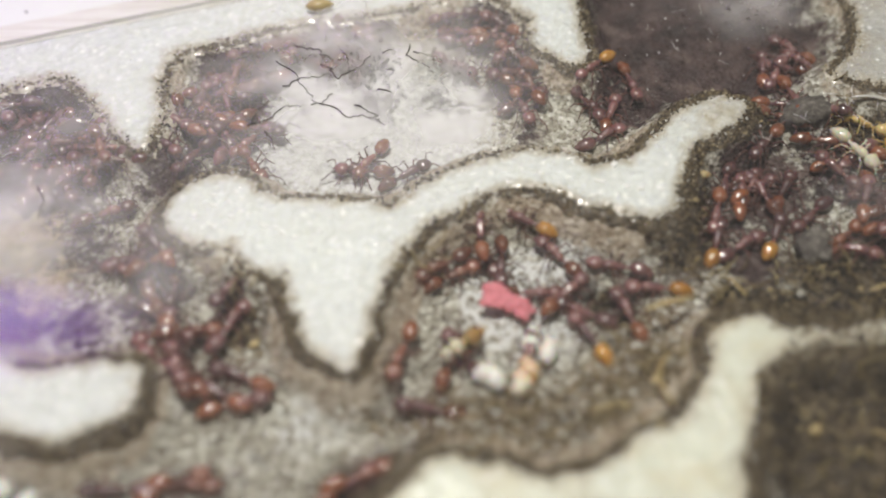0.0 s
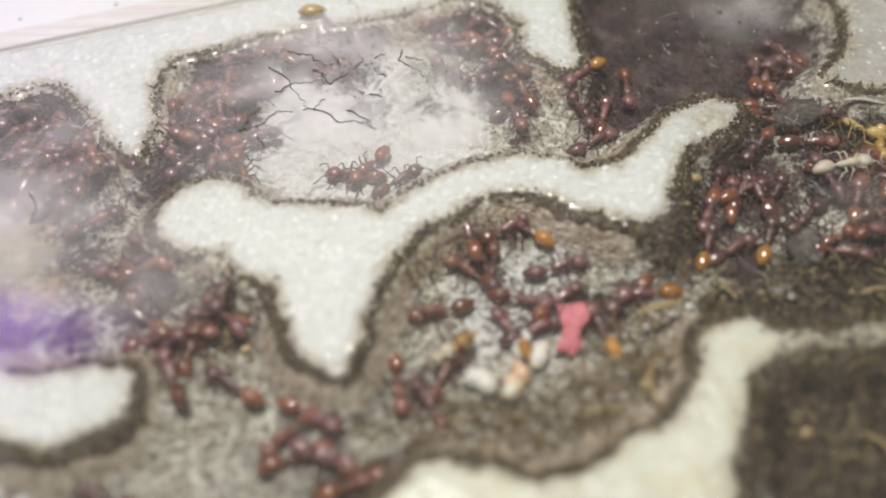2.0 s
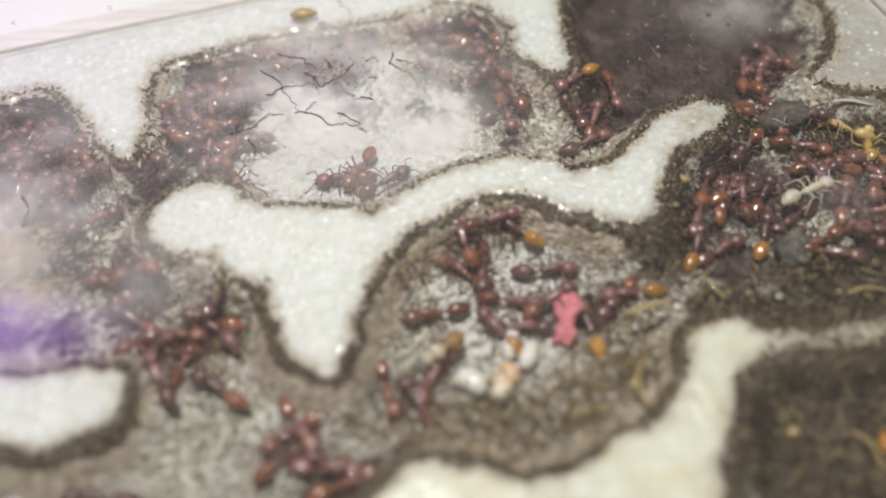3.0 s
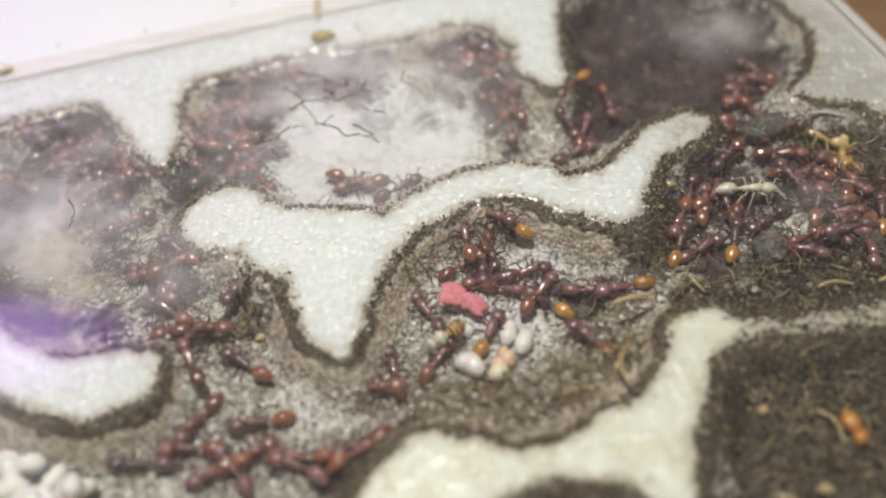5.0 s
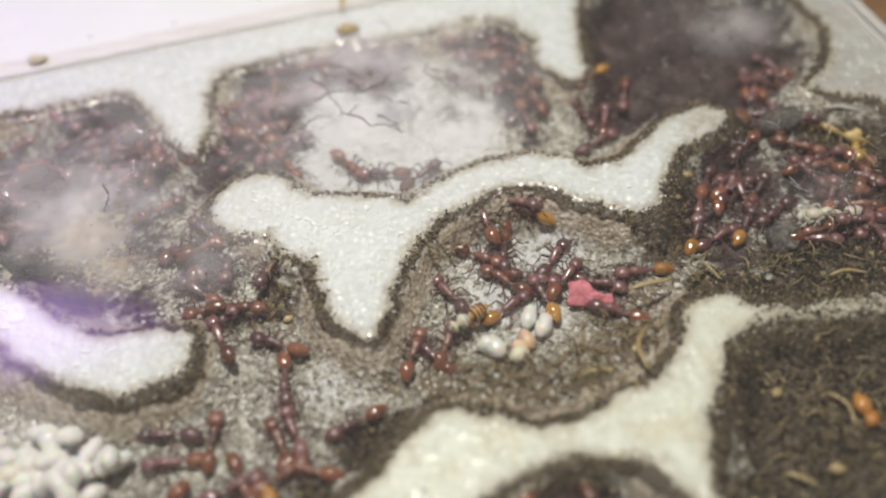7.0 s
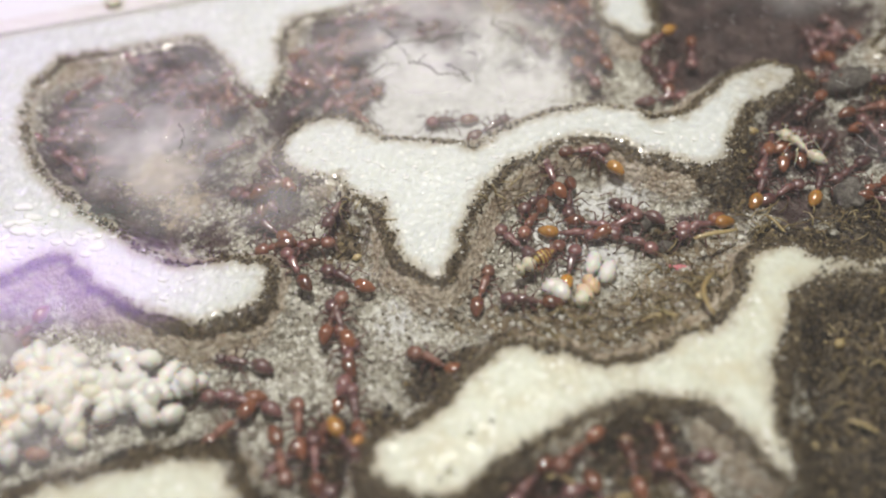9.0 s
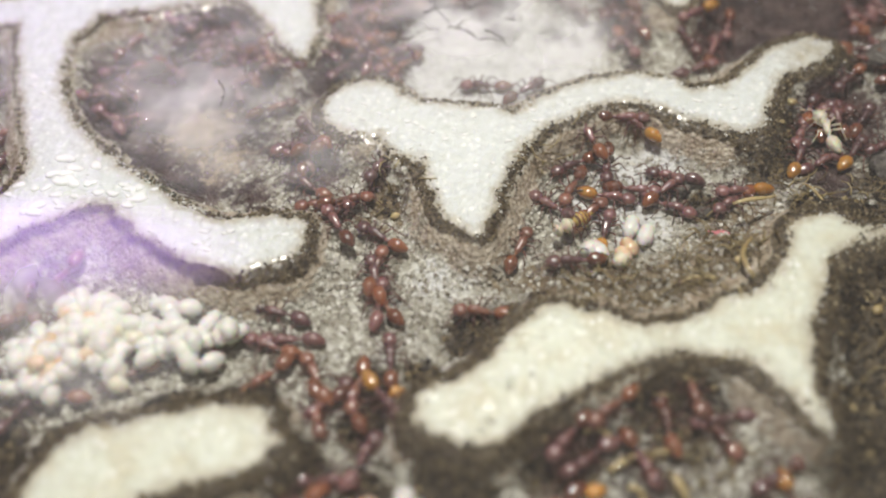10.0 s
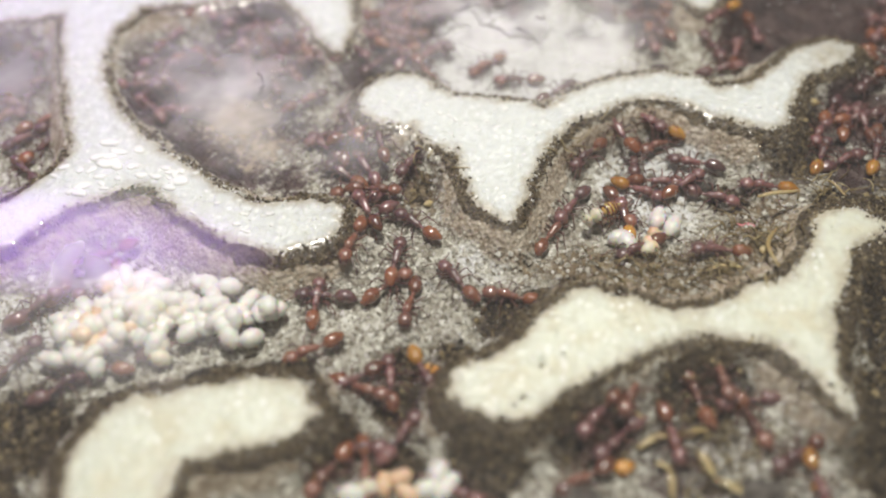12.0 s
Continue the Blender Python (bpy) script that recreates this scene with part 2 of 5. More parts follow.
# ---------------------------------------------------------------- the nest plan, cm
# plaster walls as strokes of (x, y, half width)
WALLS = {
    "middle": ([[(-3.02, 5.97, 0.14), (-2.81, 5.96, 0.36), (-2.56, 5.97, 0.55), (-2.21, 5.88, 0.39), (-1.81, 5.63, 0.52), (-1.38, 5.56, 0.51), (-0.96, 5.58, 0.50), (-0.57, 5.67, 0.28), (-0.31, 5.96, 0.25), (-0.00, 6.17, 0.29), (0.28, 6.38, 0.27), (0.63, 6.49, 0.27), (0.98, 6.55, 0.29), (1.37, 6.46, 0.28), (1.66, 6.23, 0.29), (1.96, 6.26, 0.41), (2.21, 6.20, 0.42), (2.55, 6.77, 0.25), (2.74, 7.06, 0.22), (3.05, 7.28, 0.29), (3.31, 7.41, 0.28), (3.54, 7.50, 0.14)],
                [(-1.16, 5.33, 0.59), (-1.16, 4.85, 0.51), (-1.12, 4.45, 0.38), (-1.06, 4.19, 0.20), (-1.00, 4.03, 0.11)]], WHITE_PLASTER),
    "left": ([[(-3.13, 3.89, 0.18), (-3.31, 3.72, 0.37), (-3.60, 3.62, 0.41), (-3.93, 3.62, 0.36), (-4.30, 3.70, 0.35), (-4.77, 3.94, 0.32), (-5.27, 4.33, 0.26), (-5.89, 4.52, 0.47), (-6.27, 4.28, 0.51), (-6.68, 3.82, 0.36), (-7.04, 3.32, 0.35), (-7.50, 3.22, 0.36), (-8.11, 2.94, 0.39), (-9.50, 2.50, 0.40)],
                [(-6.32, 4.87, 0.43), (-6.64, 5.31, 0.33), (-6.96, 5.88, 0.28), (-7.21, 6.48, 0.31), (-7.37, 7.12, 0.42), (-7.39, 7.65, 0.64), (-7.75, 8.00, 0.45)]], WHITE_PLASTER),
    "right": ([[(-1.39, 1.58, 0.10), (-1.13, 1.68, 0.32), (-0.80, 1.71, 0.42), (-0.47, 1.98, 0.40), (-0.16, 2.32, 0.50), (0.05, 2.50, 0.55), (0.39, 2.57, 0.40), (0.63, 2.57, 0.29), (0.93, 2.63, 0.20), (1.29, 2.70, 0.20), (1.68, 2.77, 0.30), (2.01, 2.89, 0.45), (2.38, 3.15, 0.30)],
                [(2.55, 3.43, 0.27), (2.67, 3.69, 0.26), (2.80, 4.01, 0.24), (2.98, 4.20, 0.24), (3.07, 4.33, 0.18)],
                [(2.31, 2.73, 0.29), (2.33, 2.38, 0.24), (2.41, 2.15, 0.15), (2.51, 1.93, 0.13), (2.60, 1.76, 0.08)],
                [(2.85, 4.18, 0.22), (3.30, 4.24, 0.15), (3.76, 4.24, 0.11), (4.39, 4.31, 0.12), (4.84, 4.39, 0.13), (5.60, 4.57, 0.12)]], CREAM_PLASTER),
    "bottom": ([[(-2.84, 1.21, 0.13), (-3.15, 1.22, 0.37), (-3.45, 1.13, 0.42), (-3.86, 1.03, 0.42), (-4.23, 0.88, 0.45), (-4.47, 0.69, 0.58), (-4.53, 0.44, 0.57), (-4.46, 0.03, 0.52), (-4.51, -0.42, 0.56), (-4.54, -0.87, 0.52), (-4.60, -2.20, 0.50)]], CREAM_PLASTER),
    "rim": ([[(-11.50, 6.75, 0.45), (-9.50, 7.40, 0.42), (-8.20, 7.80, 0.42), (-7.20, 8.05, 0.42), (-6.18, 8.29, 0.49), (-5.73, 8.43, 0.45), (-5.07, 8.67, 0.47), (-4.20, 8.84, 0.56), (-3.61, 9.09, 0.45), (-3.06, 9.23, 0.43), (-2.50, 9.46, 0.41), (-1.84, 9.63, 0.43), (-0.69, 9.96, 0.50), (0.15, 10.27, 0.46), (0.65, 10.37, 0.61), (1.50, 10.75, 0.45), (3.00, 11.25, 0.40), (4.40, 11.60, 0.50)],
                [(-4.50, 8.63, 0.44), (-4.15, 8.38, 0.61), (-3.97, 7.95, 0.42), (-3.74, 7.41, 0.32), (-3.62, 7.05, 0.16)],
                [(1.39, 10.60, 0.49), (1.31, 9.83, 0.51), (1.46, 9.30, 0.34), (1.46, 8.87, 0.36), (1.62, 8.56, 0.24)]], WHITE_PLASTER),
    "corner": ([[(5.00, 11.40, 0.60), (5.49, 10.33, 0.32), (5.74, 9.48, 0.27), (5.88, 8.75, 0.46), (6.15, 7.96, 0.47), (6.40, 7.55, 0.30), (6.75, 6.50, 0.35), (7.20, 5.00, 0.40), (7.90, 3.00, 0.40), (9.20, -1.00, 0.40)],
                [(5.82, 8.48, 0.48), (5.42, 8.20, 0.37), (4.95, 8.10, 0.12)]], DULL_PLASTER),
}

# soft patches of ground (x, y, radius, weight)
PATCHES = {
    "pale": [(-1.1, 3.55, .3, .55), (0.75, 5.05, .7, .9), (0.95, 4.5, .45, .8), (1.3, 5.5, .45, .8), (0.4, 4.5, .4, .6), (-1.45, 3.5, .4, .62), (-1.9, 3.1, .3, .5), (-1.6, 7.9, 1.5, 1.0), (-0.6, 7.6, 1.2, 1.0), (0.2, 8.2, .6, .7), (0.2, 7.4, .5, .6), (-6.4, 2.0, .9, .6)],
    "wine": [(2.6, 5.35, .4, .7), (3.4, 5.4, .5, .8), (2.1, 5.15, .3, .6), (4.2, 5.7, .4, .7), (-4.7, 4.9, .7, .8), (-3.9, 4.7, .5, .65), (-5.6, 5.0, .5, .8), (-5.9, 6.0, .8, .9), (-6.2, 6.8, .6, .9), (-5.3, 5.2, .5, .8), (3.7, 6.6, .7, .9), (4.6, 6.7, .7, .7), (3.7, 7.5, .5, .8), (4.9, 7.2, .5, .8), (5.4, 6.0, .7, .75), (3.3, 5.9, .4, .6), (1.0, 1.2, .9, .62), (-5.0, 6.2, 1.3, .75), (-4.2, 5.6, .7, .7), (-5.4, 5.4, .6, .75), (3.3, 9.3, 1.5, 1.2), (2.4, 8.0, .6, .9), (4.4, 8.9, .8, .8), (-5.6, 6.6, 1.1, .8), (-4.9, 7.6, .8, 1.0), (-2.7, 8.5, .6, .9), (-2.9, 7.6, .5, .9), (-1.2, 9.1, .6, .8), (0.6, 9.3, .5, .8), (0.9, 8.6, .45, .7), (-8.8, 6.5, .9, .9), (-3.2, 6.7, .5, .8), (-3.2, 5.1, .6, .7), (-2.2, 5.0, .4, .6), (0.8, 8.2, .4, .75), (1.0, 7.4, .35, .6), (-2.7, 7.9, .5, .95), (-4.3, 6.9, .5, .8), (4.3, 9.9, .8, 1.0), (2.6, 9.9, .7, 1.0), (4.75, 9.2, .5, .9), (2.2, 8.6, .4, .9)],
    # dark soil; (-2.02, 1.65) and (-2.0, 2.15) paint the burrow hole's shade
    "soil": [(3.0, 4.72, .3, 1.1), (3.5, 4.78, .3, 1.1), (4.0, 4.82, .3, 1.1), (4.55, 4.92, .3, 1.1), (5.1, 5.0, .3, 1.1), (-0.2, 3.12, .35, .72), (-5.9, 0.9, .6, 1.0), (-6.2, -0.2, .8, 1.0), (-0.95, 2.75, .4, .9), (-1.45, 2.2, .3, .85), (-0.6, 3.05, .3, .75), (2.9, 6.2, .35, .9), (2.9, 6.8, .25, .8), (3.9, 7.5, .3, .8), (1.75, 4.85, .35, .8), (-6.4, 0.5, .8, 1.0), (-2.02, 1.65, .28, 1.1), (-2.0, 2.15, .25, 1.0), (-2.6, 1.0, .5, .8), (-3.2, 1.75, .45, .8), (-4.0, 1.6, .45, .8), (-5.0, 1.1, .5, .8), (-1.0, 1.0, .5, .9), (0.0, 1.5, .6, .9), (1.2, 2.1, .6, .9), (2.6, 5.7, .5, .8), (5.5, 7.0, .9, .8), (5.0, 5.2, .7, .9), (4.2, 5.2, .6, .9), (4.2, 3.2, 1.3, 1.2), (3.6, 1.6, 1.2, 1.0), (1.2, 1.3, 1.0, .45), (0.2, 0.8, .9, .4), (2.0, 1.2, 1.0, .5), (4.6, 4.4, .5, .9), (2.7, 5.6, .5, .8), (-2.0, 1.6, .35, .9), (-1.9, 0.9, .4, .8), (-2.1, 4.6, .4, .7), (-5.6, 0.6, .4, .7), (-1.7, 3.0, .5, .46), (-2.3, 3.5, .45, .46), (-1.2, 2.4, .5, .46), (-1.5, 4.2, .4, .45)],
    "loam": [(2.0, 4.2, .55, .85), (1.5, 3.6, .6, .9), (0.7, 3.4, .6, .95), (0.0, 3.5, .5, .85), (-0.6, 3.5, .35, .6), (2.3, 4.7, .4, .7), (4.2, 3.2, .7, .56), (3.6, 2.6, .4, .6), (3.5, 3.6, .3, .6), (4.7, 2.7, .4, .6), (-2.2, 4.5, .4, .7), (-0.4, 5.3, .3, .6), (0.0, 5.9, .3, .6), (0.9, 6.1, .5, .6), (1.8, 5.8, .5, .55)],
    "tan": [(-4.9, 5.9, .7, .66), (-4.4, 5.3, .5, .6), (1.5, 4.0, .35, .5)],
}

X0, X1, Y0, Y1, STEP = -11.4, 8.6, -2.6, 11.6, 0.036
gx = np.arange(X0, X1, STEP)
gy = np.arange(Y0, Y1, STEP)
GX, GY = np.meshgrid(gx, gy)


def value_noise(freq, seed, octaves=3):
    """Smooth random field over the plan, -1 to 1, with freq cells a cm."""
    out, amp, total = np.zeros_like(GX), 1.0, 0.0
    rng = np.random.RandomState(seed)
    for o in range(octaves):
        f = freq * 2 ** o
        w, h = int((X1 - X0) * f) + 3, int((Y1 - Y0) * f) + 3
        table = rng.rand(h, w) * 2 - 1
        u, v = (GX - X0) * f, (GY - Y0) * f
        i, j = u.astype(int), v.astype(int)
        a, b = u - i, v - j
        a, b = a * a * (3 - 2 * a), b * b * (3 - 2 * b)
        out += amp * ((table[j, i] * (1 - a) + table[j, i + 1] * a) * (1 - b) + (table[j + 1, i] * (1 - a) + table[j + 1, i + 1] * a) * b)
        total += amp
        amp *= 0.5
    return out / total


def stroke_distance(strokes):
    total = np.full(GX.shape, 99.0)
    for line in strokes:
        best = np.full(GX.shape, 99.0)
        for (ax, ay, ar), (bx, by, br) in zip(line, line[1:]):
            dx, dy = bx - ax, by - ay
            s = np.clip(((GX - ax) * dx + (GY - ay) * dy) / (dx * dx + dy * dy), 0, 1)
            best = np.minimum(best, np.hypot(GX - ax - s * dx, GY - ay - s * dy) - (ar + s * (br - ar)))
        blend = np.clip(0.5 + 0.5 * (best - total) / 0.28, 0, 1)
        total = best + (total - best) * blend - 0.28 * blend * (1 - blend)
    return total


RAGGED = value_noise(2.2, 3, 4) * 0.045 + value_noise(7, 4, 3) * 0.05
DIST = {k: stroke_distance(v[0]) + RAGGED for k, v in WALLS.items()}
NEAR = np.minimum.reduce(list(DIST.values()))


def smooth(a, b, x):
    s = np.clip((x - a) / (b - a), 0, 1)
    return s * s * (3 - 2 * s)


def patch_field(name):
    f = np.zeros_like(GX)
    for x, y, r, w in PATCHES[name]:
        f = np.maximum(f, w * np.exp(-((GX - x) ** 2 + (GY - y) ** 2) / (r * r) * 0.7))
    return f


HEIGHT = -0.03 + 0.013 * value_noise(8, 8, 2)
MOUNDS = [(-2.02, 1.65, .22, -.25), (-2.0, 2.15, .2, -.22), (2.0, 4.0, .45, .22), (1.6, 3.6, .4, .2), (0.9, 3.45, .4, .2), (0.2, 3.45, .4, .18), (2.9, 5.0, .5, .12), (4.0, 4.9, .6, .15), (5.0, 5.0, .6, .15), (4.6, 7.6, .5, .15), (-2.2, 4.7, .3, .12), (-2.3, 3.6, .5, .08), (4.4, 3.0, 1.2, .12)]
GROUND = FLOOR + sum(h * np.exp(-((GX - x) ** 2 + (GY - y) ** 2) / (r * r)) for x, y, r, h in MOUNDS) + 0.05 * value_noise(1.2, 11, 3) + 0.03 * value_noise(9, 12, 2)
FALL = smooth(0.03, 0.48, NEAR)
HEIGHT = HEIGHT * (1 - FALL) + GROUND * FALL
HEIGHT -= (0.035 + 0.02 * value_noise(12, 21, 2)) * smooth(-0.06, 0.03, NEAR) * (1 - FALL)
FIELDS = {k: patch_field(k) for k in PATCHES}
FIELDS["edge"] = smooth(-0.26, 0.02, NEAR)
# weathered tan end of the middle wall
FIELDS["edge"] = np.maximum(FIELDS["edge"], 0.78 * np.exp(-((GX - 3.3) ** 2 + (GY - 7.33) ** 2) / 0.35))
FIELDS["flank"] = smooth(0.04, 0.12, NEAR) * (1 - smooth(0.24, 0.42, NEAR + 0.08 * value_noise(1.5, 41, 2))) * (1 - np.clip(FIELDS["soil"], 0, 1))
FIELDS["flank"] *= 1 - 0.85 * smooth(0.15, 0.6, FIELDS["wine"])
# the earth-dusted ribbon running off from the cream wall
RIBBON = smooth(3.05, 3.6, GX) * np.exp(-((GY - 4.18 - 0.16 * (GX - 3.6)) / 0.32) ** 4) * (GY < 5.0)
FIELDS["edge"] = np.maximum(FIELDS["edge"], 1.05 * RIBBON)


def spread(spots):
    return np.clip(sum(np.exp(-((GX - x) ** 2 + (GY - y) ** 2) / (r * r)) for x, y, r in spots), 0, 1)


# where the black soil rim is broadest, and where it is only a broken line
BROAD = spread(((3.5, 7.6, .6), (2.3, 9.2, .4), (2.7, 6.5, .45), (-3.0, 3.3, .3), (-4.0, 3.0, .35), (-.8, 2.7, .5), (-1.3, 2.1, .45), (-2.9, 1.3, .9), (-4.2, 1.6, .8), (-5.2, .6, .8), (-1.4, 1.5, .7), (-.6, 1.1, .6), (3.3, 4.6, .6), (4.4, 4.8, .8), (5.3, 5.0, .6), (2.8, 2.8, .6)))
FAINT = spread(((-1.6, 6.6, .7), (-.3, 6.6, .7), (.8, 7.0, .6), (1.6, 6.9, .5), (-4.6, 4.6, .8), (-6.0, 5.6, .9), (-6.6, 6.9, .9), (-7.4, 5.4, 1.0), (-5.4, 8.0, 1.0), (-3.4, 8.6, .8), (-1.6, 9.3, .9), (.2, 9.7, .9), (-3.5, 7.4, .5), (-2.3, 5.3, .6)))
RIM = 0.06 + 0.10 * BROAD - 0.035 * FAINT * (1 - BROAD)
FIELDS["dirt"] = smooth(-0.06, 0.03, NEAR) * (1 - smooth(0.0, 0.12, NEAR - RIM + 0.09 * value_noise(1.6, 31, 3)))
FIELDS["dirt"] = np.clip(FIELDS["dirt"] * (1 - 0.35 * FAINT * (1 - BROAD)), 0, 1)
FIELDS["dirt"] = np.maximum(FIELDS["dirt"], 0.52 * RIBBON * (NEAR < 0.05))


def ground_at(x, y):
    i = min(max(int((x - X0) / STEP), 0), len(gx) - 1)
    j = min(max(int((y - Y0) / STEP), 0), len(gy) - 1)
    return float(HEIGHT[j, i])


def near_at(x, y):
    i = min(max(int((x - X0) / STEP), 0), len(gx) - 1)
    j = min(max(int((y - Y0) / STEP), 0), len(gy) - 1)
    return float(NEAR[j, i])


# the block's own corner and its two edge directions
CORNER = Vector((5.07, 12.2, 0))
ALONG, DOWN = Vector((-0.953, -0.303, 0)), Vector((0.303, -0.953, 0))
OFF_A = (GX - CORNER.x) * DOWN.x + (GY - CORNER.y) * DOWN.y      # distance inside the long edge
OFF_B = (GX - CORNER.x) * ALONG.x + (GY - CORNER.y) * ALONG.y    # distance inside the short edge
INSIDE = (OFF_A > 0.05) & (OFF_B > 0.05)

nest = new("plaster_ant_nest")
tagged(nest, "white plaster ant nest with carved galleries and dirty edges", "ant nest")


def field_mesh(name, face_mask, material, label):
    jj, ii = np.nonzero(face_mask)
    w = GX.shape[1]
    a = jj * w + ii
    quads = np.stack([a, a + 1, a + w + 1, a + w], 1)
    used, inv = np.unique(quads, return_inverse=True)
    co = np.stack([GX.ravel()[used], GY.ravel()[used], HEIGHT.ravel()[used]], 1) * CM
    me = bpy.data.meshes.new(name)
    me.from_pydata(co.tolist(), [], inv.reshape(quads.shape).tolist())
    me.polygons.foreach_set("use_smooth", np.ones(len(quads), bool))
    for k, f in FIELDS.items():
        layer = me.attributes.new(k, "FLOAT", "POINT")
        layer.data.foreach_set("value", f.ravel()[used].astype(np.float32))
    me.materials.append(material)
    ob = new(name, me)
    ob.parent = nest
    ob["label"] = label
    return ob


WALL_NAMES = list(DIST)
OWNER = np.argmin(np.stack([DIST[k] for k in WALL_NAMES]), 0)
CELL = (slice(0, -1), slice(0, -1))
WALLISH = (NEAR < 0.12) & INSIDE
for n, k in enumerate(WALL_NAMES):
    field_mesh("gallery_wall", (WALLISH & (OWNER == n))[CELL], WALLS[k][1], "raised plaster wall pressed against the glass")
field_mesh("chamber_floor", (~WALLISH & INSIDE)[CELL], SANDY_FLOOR, "sandy chamber floor with dark soil")


# ---------------------------------------------------------------- block sides, table, cover pane
def slab(name, corners, z0, z1, material, parent=None, label="", bevel=0.0):
    bm = bmesh.new()
    lo = [bm.verts.new((x * CM, y * CM, z0 * CM)) for x, y in corners]
    hi = [bm.verts.new((x * CM, y * CM, z1 * CM)) for x, y in corners]
    n = len(corners)
    bm.faces.new(lo[::-1])
    bm.faces.new(hi)
    for k in range(n):
        bm.faces.new((lo[k], lo[(k + 1) % n], hi[(k + 1) % n], hi[k]))
    bmesh.ops.recalc_face_normals(bm, faces=bm.faces[:])
    if bevel:
        bmesh.ops.bevel(bm, geom=bm.edges[:], offset=bevel * CM, segments=2, affect="EDGES")
    return mesh_object(name, bm, material, parent, label, smooth=False)


def block_rect(a0, a1, b0, b1):
    """Corners of a rectangle in the block's own axes: a inside the long edge, b inside the short one."""
    return [tuple((CORNER + DOWN * a + ALONG * b).xy) for a, b in ((a0, b0), (a0, b1), (a1, b1), (a1, b0))]


slab("lip", block_rect(0.004, 0.1, 0.004, 19), -0.74, -0.045, WHITE_PLASTER, nest, "plaster lip along the long border")
slab("lip", block_rect(0.102, 15.2, 0.004, 0.1), -0.74, -0.045, WHITE_PLASTER, nest, "plaster lip along the short border")
slab("nest_body", block_rect(0.06, 15.2, 0.06, 19), -2.2, -0.75, WHITE_PLASTER, nest, "solid plaster underside")


def acrylic():
    m, t, p = nodes_of("clear_acrylic")
    p.inputs["Base Color"].default_value = (0.84, 0.83, 0.79, 1)
    p.inputs["Roughness"].default_value = 0.12
    p.inputs["Transmission Weight"].default_value = 0.25
    p.inputs["IOR"].default_value = 1.49
    bump(t, p, noise_tex(t, 900, 4), 0.3, 0.0003)
    return m


ACRYLIC = acrylic()
SEAL = glossy_body("dark_seal", (0.06, 0.05, 0.045), (0.14, 0.12, 0.10), 0.5, 0.0, 400)


def frosted():
    """Pale resin border with faint streaks along the block's long edge."""
    m, t, p = nodes_of("frosted_border")
    turn = t.nodes.new("ShaderNodeMapping")
    turn.inputs["Rotation"].default_value = (0, 0, -math.atan2(ALONG.y, ALONG.x))
    turn.inputs["Scale"].default_value = (0.08, 1.0, 1.0)
    t.links.new(coords(t), turn.inputs["Vector"])
    streak = noise_tex(t, 900, 4, 0.6, turn.outputs[0])
    t.links.new(ramp(t, streak, (0.35, (0.70, 0.675, 0.62)), (0.55, (0.80, 0.79, 0.745)), (0.7, (0.86, 0.86, 0.83))), p.inputs["Base Color"])
    p.inputs["Roughness"].default_value = 0.3
    p.inputs["Subsurface Weight"].default_value = 0.3
    p.inputs["Subsurface Radius"].default_value = (0.002, 0.002, 0.0018)
    bump(t, p, streak, 0.4, 0.0005)
    return m


tray = new("acrylic_frame")
tagged(tray, "clear acrylic frame around the plaster nest", "frame")
slab("side_wall", block_rect(-0.45, 0.0, -0.3, 19), -2.2, 0.0, frosted(), tray, "pale frosted border strip", 0.03)
slab("side_wall", block_rect(0.01, 15.2, -0.11, 0.0), -2.2, 0.0, ACRYLIC, tray, "", 0.02)
slab("seal", block_rect(0.01, 15.2, -0.15, -0.112), -2.2, -0.05, SEAL, tray, "dark seal between two clear sheets")
slab("side_wall", block_rect(0.01, 15.2, -0.24, -0.152), -2.2, 0.03, ACRYLIC, tray, "", 0.02)
slab("seal", block_rect(0.01, 15.2, -0.27, -0.242), -2.2, -0.05, SEAL, tray, "dark seal between two clear sheets")
slab("side_wall", block_rect(0.01, 15.2, -0.34, -0.272), -2.2, -0.01, ACRYLIC, tray, "", 0.02)


def pane_material():
    m = bpy.data.materials.new("misted_glass")
    m.use_nodes = True
    t = m.node_tree
    t.nodes.clear()
    out = t.nodes.new("ShaderNodeOutputMaterial")
    clear = t.nodes.new("ShaderNodeBsdfTransparent")
    clear.inputs["Color"].default_value = (0.985, 0.99, 0.985, 1)
    gloss = add(t, "ShaderNodeBsdfGlossy", Roughness=0.03)
    mist = t.nodes.new("ShaderNodeBsdfDiffuse")
    mist.inputs["Color"].default_value = (0.80, 0.785, 0.785, 1)
    fres = add(t, "ShaderNodeFresnel", IOR=1.5)
    where = maths(t, "MULTIPLY", ramp(t, attr(t, "mist"), (0.1, (0, 0, 0)), (0.9, (1, 1, 1))), ramp(t, noise_tex(t, 110, 3, 0.5), (0.32, (0.16,) * 3), (0.68, (0.68,) * 3)))
    # faint veil over the whole pane, a painted haze that lifts the darks
    where = maths(t, "ADD", where, maths(t, "MULTIPLY", noise_tex(t, 300, 5, 0.7), 0.05))
    a = t.nodes.new("ShaderNodeMixShader")
    t.links.new(where, a.inputs[0])
    t.links.new(clear.outputs[0], a.inputs[1])
    t.links.new(mist.outputs[0], a.inputs[2])
    b = t.nodes.new("ShaderNodeMixShader")
    t.links.new(fres.outputs[0], b.inputs[0])
    t.links.new(a.outputs[0], b.inputs[1])
    t.links.new(gloss.outputs[0], b.inputs[2])
    t.links.new(b.outputs[0], out.inputs["Surface"])
    return m


